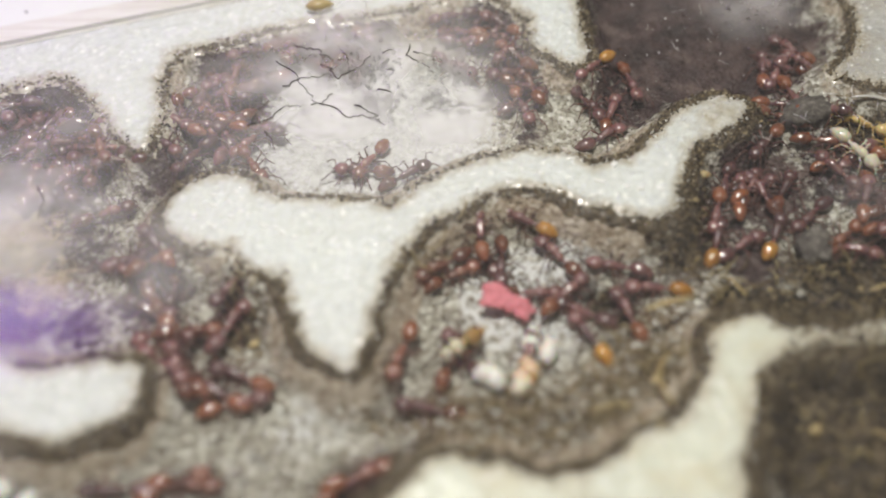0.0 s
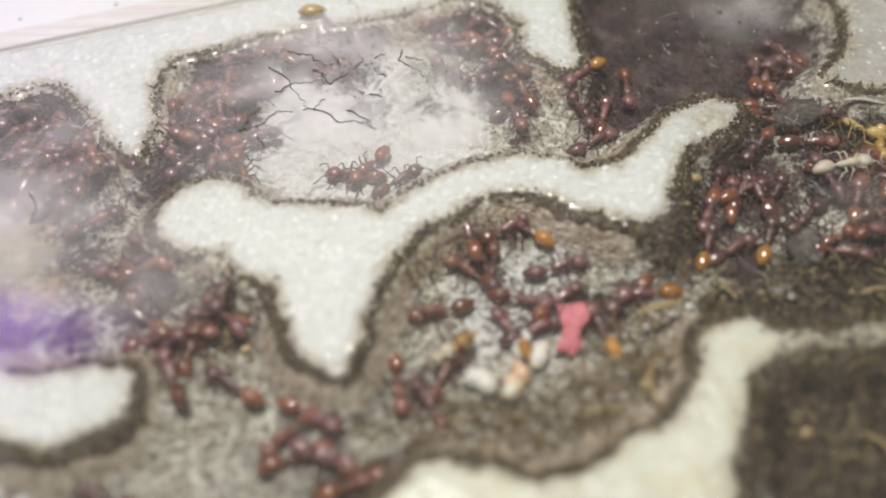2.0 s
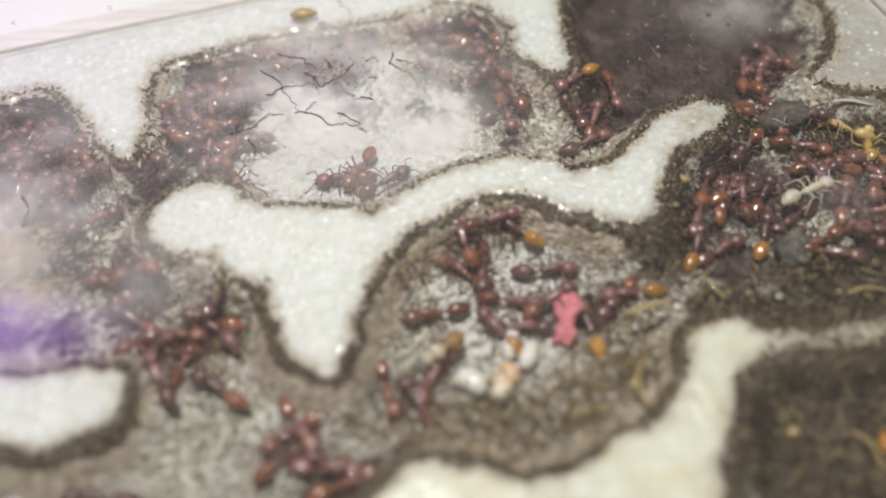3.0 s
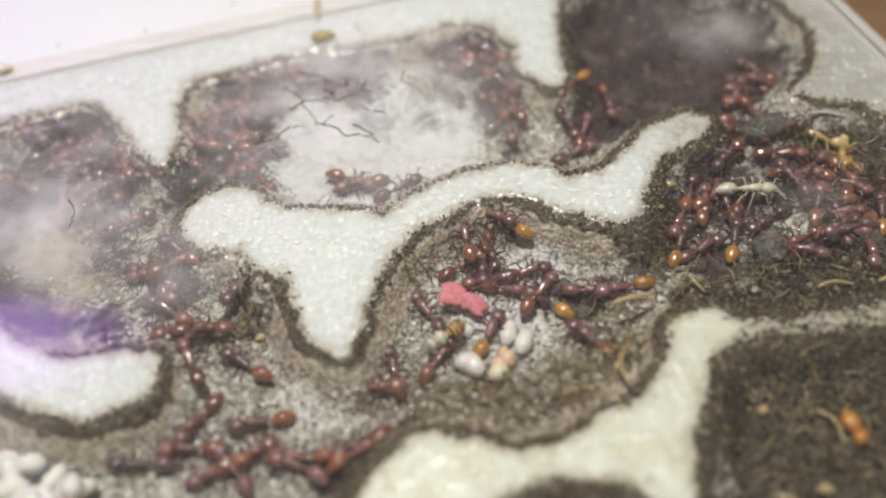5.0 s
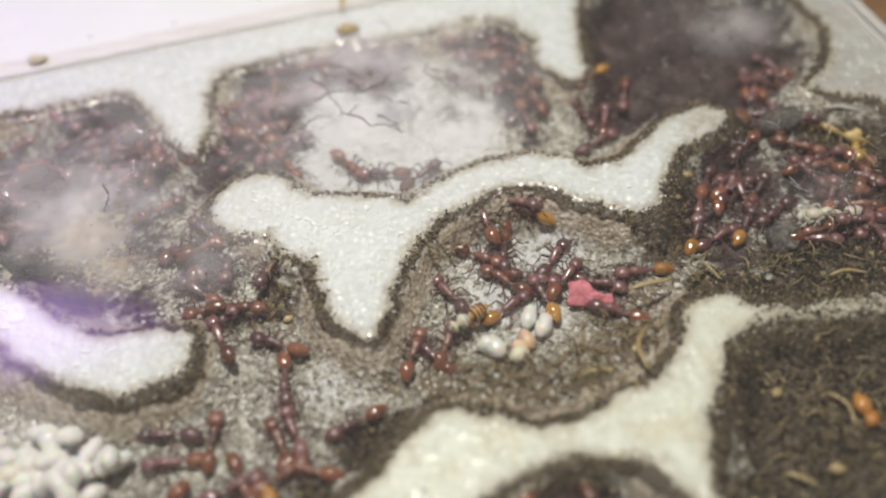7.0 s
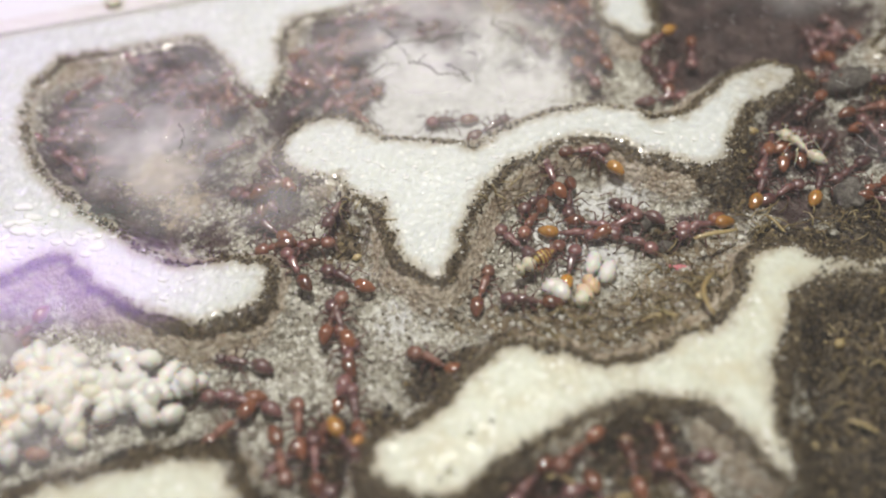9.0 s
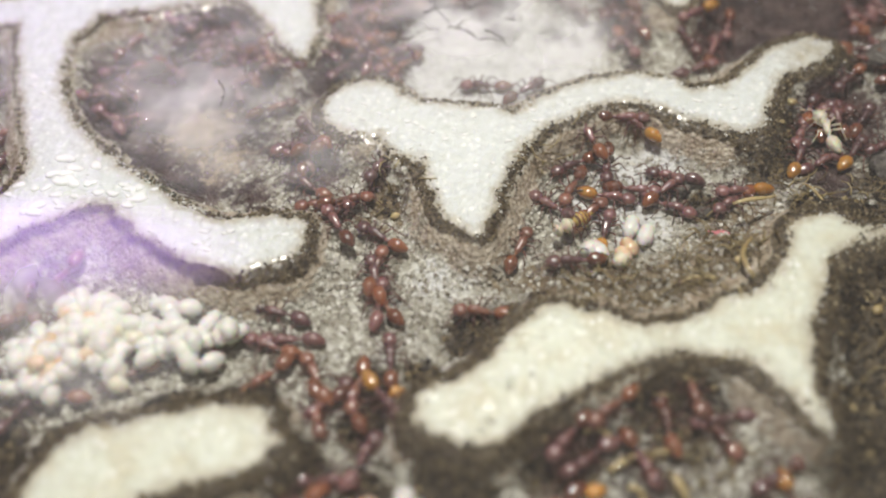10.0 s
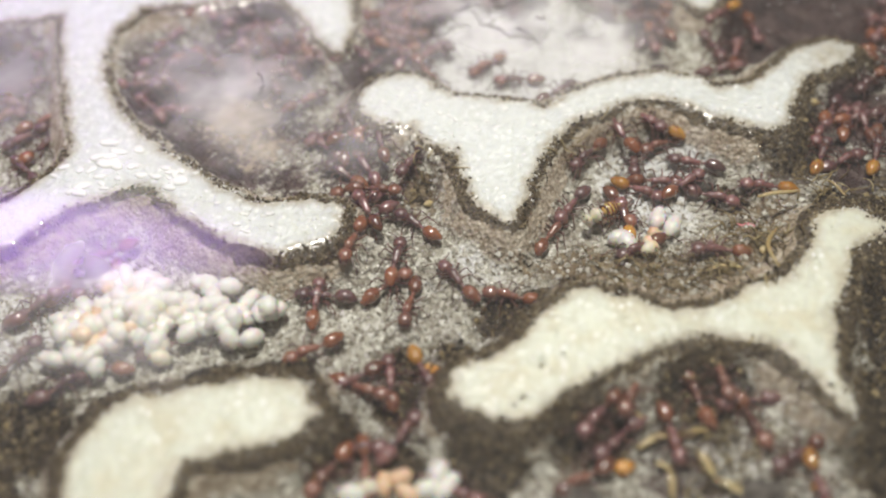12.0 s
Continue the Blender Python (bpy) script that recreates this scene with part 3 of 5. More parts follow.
MIST = [(-1.3, 8.0, 1.3, 1.1), (-0.3, 7.6, 1.0, 1.0), (-1.3, 8.2, 1.9, .8), (0.4, 8.3, .8, .5), (3.4, 9.5, 1.2, .16), (4.27, 9.35, .4, .75), (3.9, 9.2, .5, .5), (2.9, 9.6, .8, .12), (4.6, 6.0, .5, .25), (-3.7, 5.0, .4, .5), (-5.6, 2.8, 1.0, .75), (-6.3, 2.0, .9, .5), (-5.0, 2.3, 1.0, .62), (-4.8, 6.1, 1.2, .85), (-4.4, 5.3, .8, .7), (-5.4, 5.3, .7, .6), (-5.9, 6.6, .8, .4), (-8.6, 6.0, 1.4, .7), (-4.8, 7.4, 1.0, .6), (-3.1, 5.2, .7, .6), (-2.7, 7.9, .8, .5), (.7, 8.6, .7, .4), (-7.0, 1.8, 1.0, .4)]


def cover_pane():
    bm = bmesh.new()
    layer = bm.verts.layers.float.new("mist")
    n, k = 80, 64
    grid = []
    for j in range(k + 1):
        row = []
        for i in range(n + 1):
            p = CORNER + DOWN * (0.02 + 15.1 * j / k) + ALONG * (0.02 + 18.9 * i / n)
            v = bm.verts.new((p.x * CM, p.y * CM, 0.06 * CM))
            v[layer] = max(w * math.exp(-((p.x - x) ** 2 + (p.y - y) ** 2) / (r * r) * 0.8) for x, y, r, w in MIST)
            row.append(v)
        grid.append(row)
    for j in range(k):
        for i in range(n):
            bm.faces.new((grid[j][i], grid[j][i + 1], grid[j + 1][i + 1], grid[j + 1][i]))
    cover = tagged(new("cover_pane"), "thin clear glass cover misted with condensation", "glass pane")
    sheet = part("glass_sheet", bm, pane_material(), cover)
    sheet.visible_shadow = False
    for a0, a1, b0, b1 in ((0.0, 0.018, 0.02, 18.9), (15.12, 15.14, 0.02, 18.9), (0.0, 15.14, 0.0, 0.018), (0.0, 15.14, 18.92, 18.94)):
        edge = slab("polished_edge", block_rect(a0, a1, b0, b1), 0.004, 0.064, ACRYLIC, cover, "pale polished glass edge")
        edge.visible_shadow = False


cover_pane()


def wood():
    m, t, p = nodes_of("table_wood")
    co = t.nodes.new("ShaderNodeMapping")
    co.inputs["Scale"].default_value = (4, 60, 4)
    t.links.new(coords(t), co.inputs["Vector"])
    t.links.new(ramp(t, noise_tex(t, 3, 5, 0.6, co.outputs[0]), (0.35, (0.20, 0.11, 0.055)), (0.65, (0.36, 0.22, 0.12))), p.inputs["Base Color"])
    p.inputs["Roughness"].default_value = 0.45
    return m


table = slab("table_top", [(-60, -60), (60, -60), (60, 80), (-60, 80)], -5.0, -2.21, wood())
tagged(table, "brown wooden table top under the nest", "table", kind="structure")


def white_board_material():
    m, t, p = nodes_of("white_plastic")
    t.links.new(ramp(t, noise_tex(t, 40, 4), (0.3, (0.82, 0.84, 0.81)), (0.7, (0.87, 0.89, 0.86))), p.inputs["Base Color"])
    p.inputs["Roughness"].default_value = 0.35
    return m


board = new("white_tray")
WHITE_PLASTIC = white_board_material()
slab("tray_floor", block_rect(-30, -0.7, 0.2, 40), -2.2, -0.35, WHITE_PLASTIC, board)
slab("tray_edge", block_rect(-0.698, -0.5, 0.2, 40), -2.2, -0.345, WHITE_PLASTIC, board, "", 0.05)
tagged(board, "plain white plastic tray beside the nest", "tray")


# ---------------------------------------------------------------- ants
def leg_points(side, root, reach, lift):
    """One leg: hip, knee, ankle, foot, in cm; side is 1 or -1, reach the foot's place ahead and outward."""
    hx, hz = root
    fx, fy = reach
    return [(hx, 0.035 * side, hz, 0.012), (hx + (fx - hx) * 0.30, (0.05 + fy * 0.38) * side, hz + lift, 0.011), (hx + (fx - hx) * 0.52, fy * 0.62 * side, hz + lift * 0.75, 0.009), (hx + (fx - hx) * 0.85, fy * 0.88 * side, 0.02, 0.006), (fx, fy * side, 0.006, 0.004)]


def make_ant(label, body, gaster, legs, spread, bend):
    """A worker ant, head towards +x, feet at z 0, 0.62 cm long; bend curls it sideways."""
    ant = new("ant")
    tagged(ant, label, "ant", "ants in the nest")
    head = part("head", lathe(bmesh.new(), [(0.148, bend * .2, 0.115, 0.04), (0.165, bend * .25, 0.117, 0.072), (0.205, bend * .4, 0.118, 0.09), (0.255, bend * .6, 0.115, 0.084), (0.295, bend * .8, 0.108, 0.062), (0.314, bend * .9, 0.103, 0.03)], 10, 0.72), body, ant)
    part("mesosoma", lathe(bmesh.new(), [(-0.105, 0, 0.105, 0.014), (-0.088, 0, 0.108, 0.04), (-0.04, 0, 0.112, 0.045), (-0.01, 0, 0.118, 0.042), (0.04, 0, 0.132, 0.056), (0.09, bend * .05, 0.13, 0.06), (0.135, bend * .12, 0.12, 0.046), (0.155, bend * .2, 0.116, 0.022)], 9), body, ant)
    part("petiole", lathe(bmesh.new(), [(-0.165, -bend * .1, 0.10, 0.013), (-0.145, -bend * .05, 0.108, 0.027), (-0.125, 0, 0.104, 0.015), (-0.108, 0, 0.11, 0.026), (-0.09, 0, 0.105, 0.012)], 8), body, ant)
    rings = []
    for k in range(15):
        u = k / 14
        r = 0.089 * max(0.14, math.sin(math.pi * (0.03 + 0.94 * u ** 0.8)) ** 0.62) * (1 - 0.045 * (k in (5, 9, 12)))
        rings.append((-0.152 - 0.262 * u, -bend * (.1 + 1.2 * u * u), 0.104 + 0.012 * math.sin(math.pi * u) - 0.012 * u, r))
    part("gaster", lathe(bmesh.new(), rings, 12, 0.9), gaster, ant)
    for side in (1, -1):
        for root, reach, lift in (((0.10, 0.10), (0.24 + spread, 0.20), 0.05), ((0.05, 0.10), (0.03 - spread, 0.27), 0.07), ((-0.02, 0.095), (-0.20 - spread * .5, 0.25), 0.06)):
            part("leg", lathe(bmesh.new(), leg_points(side, root, (reach[0] + side * spread * .6, reach[1]), lift), 5), legs, ant)
        part("antenna", lathe(bmesh.new(), [(0.285, 0.025 * side + bend * .8, 0.125, 0.008), (0.325, 0.10 * side + bend * .8, 0.165, 0.007), (0.40, (0.12 + spread) * side + bend, 0.10, 0.007), (0.445, (0.125 + spread) * side + bend, 0.06, 0.009)], 5), legs, head)
        part("mandible", lathe(bmesh.new(), [(0.295, 0.035 * side + bend * .85, 0.095, 0.014), (0.325, 0.036 * side + bend * .95, 0.09, 0.012), (0.345, 0.01 * side + bend, 0.088, 0.004)], 5), legs, head)
    return ant


KINDS = {
    "w": make_ant("wine-red worker ant with a dark brown abdomen", WINE_BODY, BROWN_GASTER, LEG_DARK, 0.03, 0.03),
    "v": make_ant("wine-red worker ant, body curled to one side", WINE_BODY, WINE_BODY, LEG_DARK, -0.02, -0.06),
    "a": make_ant("red worker ant with a glossy amber abdomen", WINE_BODY, AMBER, LEG_DARK, 0.0, -0.03),
    "r": make_ant("rust-red worker ant with a brown abdomen", RED_BODY, BROWN_GASTER, LEG_DARK, 0.05, 0.05),
    "p": make_ant("pale ivory dead ant carried by other ants", IVORY, IVORY, IVORY, 0.02, 0.05),
    "y": make_ant("dead straw-yellow ant lying on the soil", GOLD_BODY, GOLD_BODY, GOLD_BODY, 0.04, 0.08),
}
FIRST_USE = set()
ANTS = []


def ant_pose(x, y, heading, z=None, lean=0.0, size=1.0):
    h = ground_at(x, y) + 0.0 if z is None else z
    return pose(x * CM, y * CM, h * CM, lean, 0, heading)


def place_ant(kind, x, y, heading, z=None, lean=0.0):
    m = ant_pose(x, y, heading, z, lean)
    if kind in FIRST_USE:
        ob = copy_thing(KINDS[kind], m)
    else:
        FIRST_USE.add(kind)
        ob = KINDS[kind]
        ob.matrix_basis = m
    ANTS.append((ob, x, y, heading, z, lean))
    return ob

rng = random.Random(7)

# ants that keep to their spot: kind, x, y, heading
RIGHT_ANTS = [
    ("a", 2.21, 5.04, -173), ("a", 3.00, 5.68, 70), ("a", 3.68, 5.78, 72), ("w", 3.07, 6.07, -116), ("w", 3.94, 6.44, 56), ("r", 4.41, 5.71, -156),
    ("w", 4.47, 5.53, -15), ("r", 4.58, 7.13, -13), ("a", 5.58, 6.16, 78), ("r", 5.38, 6.70, 54), ("w", 5.00, 6.31, -85), ("v", 5.19, 5.56, -81),
    ("w", 5.86, 6.58, -100), ("w", 4.38, 7.90, -76), ("v", 4.89, 6.92, -141), ("w", 3.43, 6.40, 73), ("v", 4.14, 6.04, -135), ("r", 5.89, 5.81, -138),
    ("w", 5.82, 5.19, -149), ("v", 3.27, 5.62, 38), ("w", 5.16, 5.78, -137),
]
TOP_ANTS = [
    ("r", -2.30, 6.86, -67), ("a", -3.39, 7.11, -23), ("w", -3.24, 7.61, -68), ("w", -2.85, 8.30, -41), ("w", -3.25, 7.46, 155), ("v", -3.05, 7.02, -119),
    ("v", -3.00, 7.89, -56), ("w", -2.54, 8.75, -167), ("v", -1.81, 9.05, 38), ("w", -1.30, 9.36, 137), ("w", -1.02, 9.19, -85), ("v", 0.10, 9.47, -160),
    ("w", 0.74, 9.28, 140), ("r", 0.90, 8.66, 131), ("w", 0.78, 8.60, -141), ("w", 0.98, 7.86, -73), ("a", 1.90, 8.38, -138), ("w", 2.09, 7.77, 75),
    ("v", -2.72, 7.37, 92), ("w", -1.02, 6.83, 178), ("w", -0.45, 6.68, 34),
]
LEFT_ANTS = [
    ("r", -3.86, 6.82, -178), ("w", -4.28, 6.98, 159), ("w", -4.93, 7.72, 148), ("v", -5.57, 7.71, -26), ("v", -4.90, 7.32, -19), ("w", -4.56, 7.54, -54),
    ("r", -5.85, 7.88, 16), ("v", -4.02, 7.10, 148), ("w", -3.18, 5.59, 134), ("v", -3.48, 5.34, 146), ("w", -3.16, 4.84, 145), ("r", -2.95, 4.52, -177),
    ("a", -2.79, 4.32, 52), ("v", -2.27, 5.03, -111), ("w", -2.09, 4.02, 151), ("r", -3.88, 6.16, 25),
]
BROOD_ANTS = [
    ("r", -4.68, 2.00, -156), ("r", -3.93, 2.47, -151), ("w", -5.33, 1.72, 173), ("v", -3.10, 2.87, -179), ("r", -3.08, 2.04, -143), ("w", -6.20, 1.71, 55),
    ("w", -6.43, 2.32, -138), ("v", -5.65, 1.48, 54), ("w", -5.61, 2.79, -83),
]
LOW_ANTS = [
    ("w", -2.47, 1.74, -141), ("v", -1.91, 1.21, 81), ("a", -1.71, 1.88, -49), ("v", -2.28, 0.99, 26), ("r", -2.59, 0.70, -137), ("r", 1.12, 1.87, 97),
    ("v", 1.66, 1.93, -161), ("r", -0.04, 0.90, -151), ("a", 2.28, 1.03, -81), ("w", 2.14, 1.34, -149), ("r", 1.38, 2.21, -75), ("r", 0.57, 1.86, -130),
    ("w", 0.86, 1.40, -68), ("v", 0.33, 1.35, -140), ("r", 1.62, 1.70, -63), ("w", 0.10, 1.55, -129), ("w", -2.14, 1.88, 108), ("v", -1.25, 0.62, -9),
]
FARLEFT_ANTS = [
    ("r", -7.46, 5.40, 27), ("w", -7.31, 4.94, 66), ("v", -7.65, 5.16, -121), ("w", -8.06, 5.82, -51), ("r", -8.38, 6.87, -41), ("v", -7.42, 4.53, 156),
    ("r", -6.26, 7.37, 55), ("v", -6.22, 6.59, 47), ("w", -5.96, 6.42, -44), ("v", -6.11, 5.86, 146), ("w", -5.10, 7.46, 150), ("v", -5.44, 7.78, -160),
    ("w", -4.56, 7.23, 4), ("r", -3.98, 7.03, -170), ("v", -5.65, 5.84, 26), ("w", -3.23, 5.53, -129), ("r", -3.08, 5.38, 26),
]
HEAD_ROOM = -0.25      # feet stay this far under the pane, cm


def foot_height(x, y):
    return min(ground_at(x, y), HEAD_ROOM)


for group in (RIGHT_ANTS, TOP_ANTS, LEFT_ANTS, BROOD_ANTS, LOW_ANTS, FARLEFT_ANTS):
    for kind, x, y, heading in group:
        place_ant(kind, x, y, heading, foot_height(x, y))

# crowds along the gallery borders
for cx, cy, rad, n, kinds in ((-2.9, 8.0, .7, 7, "wv"), (-1.6, 9.1, .6, 8, "vw"), (0.5, 9.1, .6, 7, "wv"), (-5.0, 7.5, .7, 9, "wv"), (-6.3, 6.4, .6, 6, "vw"), (-8.5, 5.6, .9, 9, "wrv"), (5.0, 6.4, .8, 7, "wvr"), (3.6, 6.6, .5, 3, "wv"), (-3.3, 5.2, .5, 2, "wv"), (0.5, 5.4, .7, 2, "wv"), (1.5, 5.0, .5, 2, "vw"), (4.4, 8.6, .5, 5, "vw"), (-5.8, 2.7, .6, 4, "wv"), (2.1, 7.9, .4, 3, "vw")):
    k = tries = 0
    while k < n and tries < 300:
        tries += 1
        x, y = cx + rng.gauss(0, rad * .6), cy + rng.gauss(0, rad * .6)
        if near_at(x, y) > 0.22:
            place_ant(rng.choice(kinds), x, y, rng.uniform(0, 360), foot_height(x, y) + rng.choice((0, 0, 0.06)), rng.uniform(-12, 12))
            k += 1
# the thickest clusters, climbing over one another
r8 = random.Random(23)
for cx, cy, rad, n in ((-2.75, 7.7, .36, 7), (-2.6, 8.5, .36, 6), (-4.6, 7.0, .5, 7), (-1.4, 9.0, .4, 4), (0.9, 8.2, .3, 4), (4.9, 6.1, .5, 5), (3.9, 7.2, .4, 3), (-2.7, 4.4, .3, 2)):
    k = tries = 0
    while k < n and tries < 300:
        tries += 1
        x, y = cx + r8.gauss(0, rad * .6), cy + r8.gauss(0, rad * .6)
        if near_at(x, y) > 0.22:
            place_ant(r8.choice("wwvr"), x, y, r8.uniform(0, 360), foot_height(x, y) + r8.choice((0, 0.05, 0.1)), r8.uniform(-18, 18))
            k += 1
STILL = list(ANTS)

# ants that cross the chambers: rows of seconds, x, y, heading
ROUTES = []


def walker(kind, *rows, carried=0.0):
    t, x, y, heading = rows[0]
    ROUTES.append((place_ant(kind, x, y, heading, foot_height(x, y) + carried), rows, carried))


walker("a", (0, 0.88, 5.94, 146), (2.5, 0.97, 5.93, 151), (5.5, 0.86, 5.98, 147), (9.5, 0.97, 6.01, 146), (12, 0.90, 5.98, 152))
walker("w", (0, 0.43, 5.54, -68), (2.5, 0.47, 5.61, -69), (5.5, 0.72, 5.64, -92), (9.5, 0.18, 5.37, -149), (12, -0.03, 5.33, -132))
walker("r", (0, 0.09, 5.25, 19), (2.5, 0.37, 5.38, 152), (5.5, 0.38, 5.45, 16), (9.5, 0.12, 5.04, -123), (12, 0.41, 4.54, -67))
walker("v", (0, 0.13, 4.31, 122), (2.5, 0.04, 4.09, 58), (5.5, -0.10, 4.82, 140), (9.5, -0.10, 4.72, 134), (12, -0.21, 4.51, 245))
walker("a", (0, 0.83, 4.24, 80), (2.5, 0.73, 4.65, 129), (5.5, 0.64, 4.44, 69), (9.5, 0.61, 4.88, -11), (12, 0.66, 4.86, -20))
walker("r", (0, 0.07, 4.23, 56), (2.5, 0.05, 4.09, 62), (5.5, 0.09, 4.14, 59), (9.5, -0.46, 4.04, 72), (12, -0.42, 4.10, 57))
walker("w", (0, -0.21, 3.65, 170), (2.5, -0.09, 3.77, 110), (5.5, -0.46, 4.00, 104), (9.5, 0.11, 3.78, 183), (12, 0.60, 3.87, 210))
walker("v", (0, 1.41, 4.78, 157), (2.5, 0.97, 4.60, 10), (5.5, 1.12, 5.36, 19), (9.5, 1.40, 5.27, 171), (12, 1.34, 5.40, 178))
walker("a", (0, 1.44, 4.47, 120), (2.5, 1.71, 4.62, 108), (5.5, 1.25, 4.90, 148), (9.5, 0.56, 4.36, 71), (12, 0.45, 4.40, 103))
walker("v", (0, 1.84, 5.36, 179), (2.5, 1.27, 5.42, 5), (5.5, 1.94, 5.00, 5), (9.5, 1.33, 4.77, -26), (12, 1.57, 4.85, -11))
walker("w", (0, 1.21, 5.52, 132), (2.5, 0.74, 5.97, 16), (5.5, 0.73, 6.04, -26), (9.5, 0.82, 6.08, 2), (12, 0.75, 6.00, -43))
walker("w", (0, 1.89, 4.77, 113), (2.5, 2.03, 5.05, 226), (5.5, 1.72, 4.19, 126), (9.5, 2.17, 5.04, 218), (12, 1.49, 3.82, 178))
walker("r", (0, -0.07, 5.31, -149), (2.5, -0.01, 4.80, -181), (5.5, 0.70, 5.22, -167), (9.5, 0.28, 4.46, -332), (12, 0.95, 5.71, -156))
walker("w", (0, -2.28, 3.85, 154), (2.5, -2.36, 4.90, 160), (5.5, -1.82, 3.20, 183), (7, -1.90, 3.53, 271), (9.5, -2.09, 3.46, 103), (12, -2.26, 3.45, 83))
walker("r", (0, -2.98, 4.63, -68), (2.5, -2.77, 4.53, -196), (5.5, -2.50, 3.23, -118), (7, -1.87, 2.83, -250), (9.5, -1.98, 3.19, -251), (12, -2.03, 2.86, -101))
walker("r", (0, -2.42, 2.91, -8), (2.5, -1.35, 3.52, -151), (5.5, -1.38, 2.86, -177), (7, -1.78, 2.44, -330), (9.5, -0.86, 3.07, -188), (12, -0.89, 3.07, -191))
walker("w", (0, -0.91, 2.91, 39), (2.5, -1.08, 3.22, 163), (5.5, -0.73, 3.03, 203), (7, -1.10, 3.03, 205), (9.5, -1.83, 2.32, 99), (12, -1.52, 3.24, 131))
walker("v", (0, -2.24, 4.62, 74), (2.5, -2.29, 4.85, 144), (5.5, -2.06, 2.67, 131), (7, -2.27, 2.32, 38), (9.5, -3.00, 2.40, 183), (12, -2.63, 3.97, 240))
walker("w", (0, -2.94, 5.02, -86), (2.5, -3.21, 5.41, -140), (5.5, -3.09, 5.20, -100), (7, -2.81, 5.18, -94), (9.5, -2.86, 5.48, 16), (12, -2.73, 5.27, 108))
walker("r", (0, -0.47, 4.22, -119), (2.5, -0.40, 3.95, -77), (5.5, -0.63, 3.71, 1), (7, -0.47, 3.97, 65), (9.5, -2.55, 1.97, 107), (12, -2.80, 3.55, 254))
walker("r", (0, -0.92, 6.97, -121), (2.5, -0.83, 6.93, -135), (5.5, -1.10, 6.88, -20), (9.5, -2.30, 7.20, -131), (12, -1.49, 7.21, -138))
walker("p", (0, 4.87, 6.91, -67), (1.5, 4.84, 6.74, 0), (2.5, 4.76, 6.75, 0), (3, 4.42, 6.36, 15), (5, 3.98, 6.46, 0), (5.6, 4.32, 6.29, 45), (6, 4.14, 6.04, 100), (6.4, 4.15, 5.98, 165), (6.8, 4.59, 5.87, 180), (7.2, 4.79, 5.91, 185), (9, 3.57, 6.34, 120), (9.5, 3.34, 6.16, 110), (10, 3.38, 6.10, 100), (11, 4.0, 6.5, 40), (12, 4.6, 6.8, 20), carried=0.12)
walker("v", (0, -2.78, 4.06, -30), (2.5, -0.88, 3.14, -20), (5, -1.41, 2.83, 160), (7, -1.75, 2.97, 120), (9.5, -1.92, 2.94, 95), (12, -2.90, 5.00, 130))
walker("r", (0, -0.80, 2.97, 20), (2.5, -0.76, 2.92, 10), (5, -0.72, 2.98, 30), (7, -1.55, 2.50, 170), (9.5, -2.12, 2.22, 250), (12, -2.20, 0.80, 280))
walker("r", (0, -2.61, 4.06, 120), (2.5, -2.55, 4.54, 80), (5, -1.90, 2.96, 20), (7, -2.20, 2.36, -60), (9.5, -2.49, 1.71, -80), (12, -2.39, 1.73, -20))
walker("w", (0, -2.05, 3.71, 10), (2.5, -1.13, 3.61, -40), (5, -2.22, 2.77, -150), (7, -2.99, 2.58, -170), (9.5, -3.16, 2.44, -185), (12, -3.11, 2.82, -270))
walker("r", (0, -2.51, 2.91, 15), (2.5, -1.18, 3.26, 20), (5, -2.56, 3.03, 170), (7, -2.60, 2.87, 80), (9.5, -2.08, 3.63, 75), (12, -2.29, 3.10, 40))


# ---------------------------------------------------------------- brood
def make_grub(name, label, category, group, material, length, girth, curl, waist=0.0):
    """A larva or pupa lying along x: a soft segmented body, bent by curl."""
    pts = []
    for i in range(11):
        u = i / 10
        ang = (u - 0.5) * curl
        r = girth * max(0.12, (math.sin(math.pi * min(max(u * 0.94 + 0.03, 0), 1)) ** 0.55)) * (1 - waist * math.exp(-((u - 0.62) / 0.07) ** 2)) * (1 + 0.05 * math.cos(u * 40))
        pts.append(((u - 0.5) * length * math.cos(ang), (1 - math.cos(ang)) * length * 0.8, girth * 0.95, r))
    bm = lathe(bmesh.new(), pts, 9, 0.95)
    return tagged(mesh_object(name, bm, material), label, category, group)


GRUBS = [
    make_grub("larva", "plump white ant larva in the brood pile", "larva", "brood", WHITE_SKIN, 0.32, 0.115, 1.1),
    make_grub("larva", "small cream ant larva in the brood pile", "larva", "brood", IVORY, 0.26, 0.1, 1.0),
    make_grub("pupa", "long white ant pupa in the brood pile", "pupa", "brood", WHITE_SKIN, 0.36, 0.108, 0.4, 0.2),
    make_grub("pupa", "peach-coloured ant pupa in the brood pile", "pupa", "brood", PEACH_SKIN, 0.29, 0.1, 0.5, 0.2),
]
for g in GRUBS:
    g.matrix_basis = pose(-0.054 + 0.003 * GRUBS.index(g), 0.0236, (FLOOR + 0.04) * CM, 0, 0, 40 * GRUBS.index(g))


def brood(which, x, y, turn, lift=0.0, tip=0.0):
    copy_thing(GRUBS[which], pose(x * CM, y * CM, (min(ground_at(x, y), -0.3) + lift) * CM, 0, tip, turn))


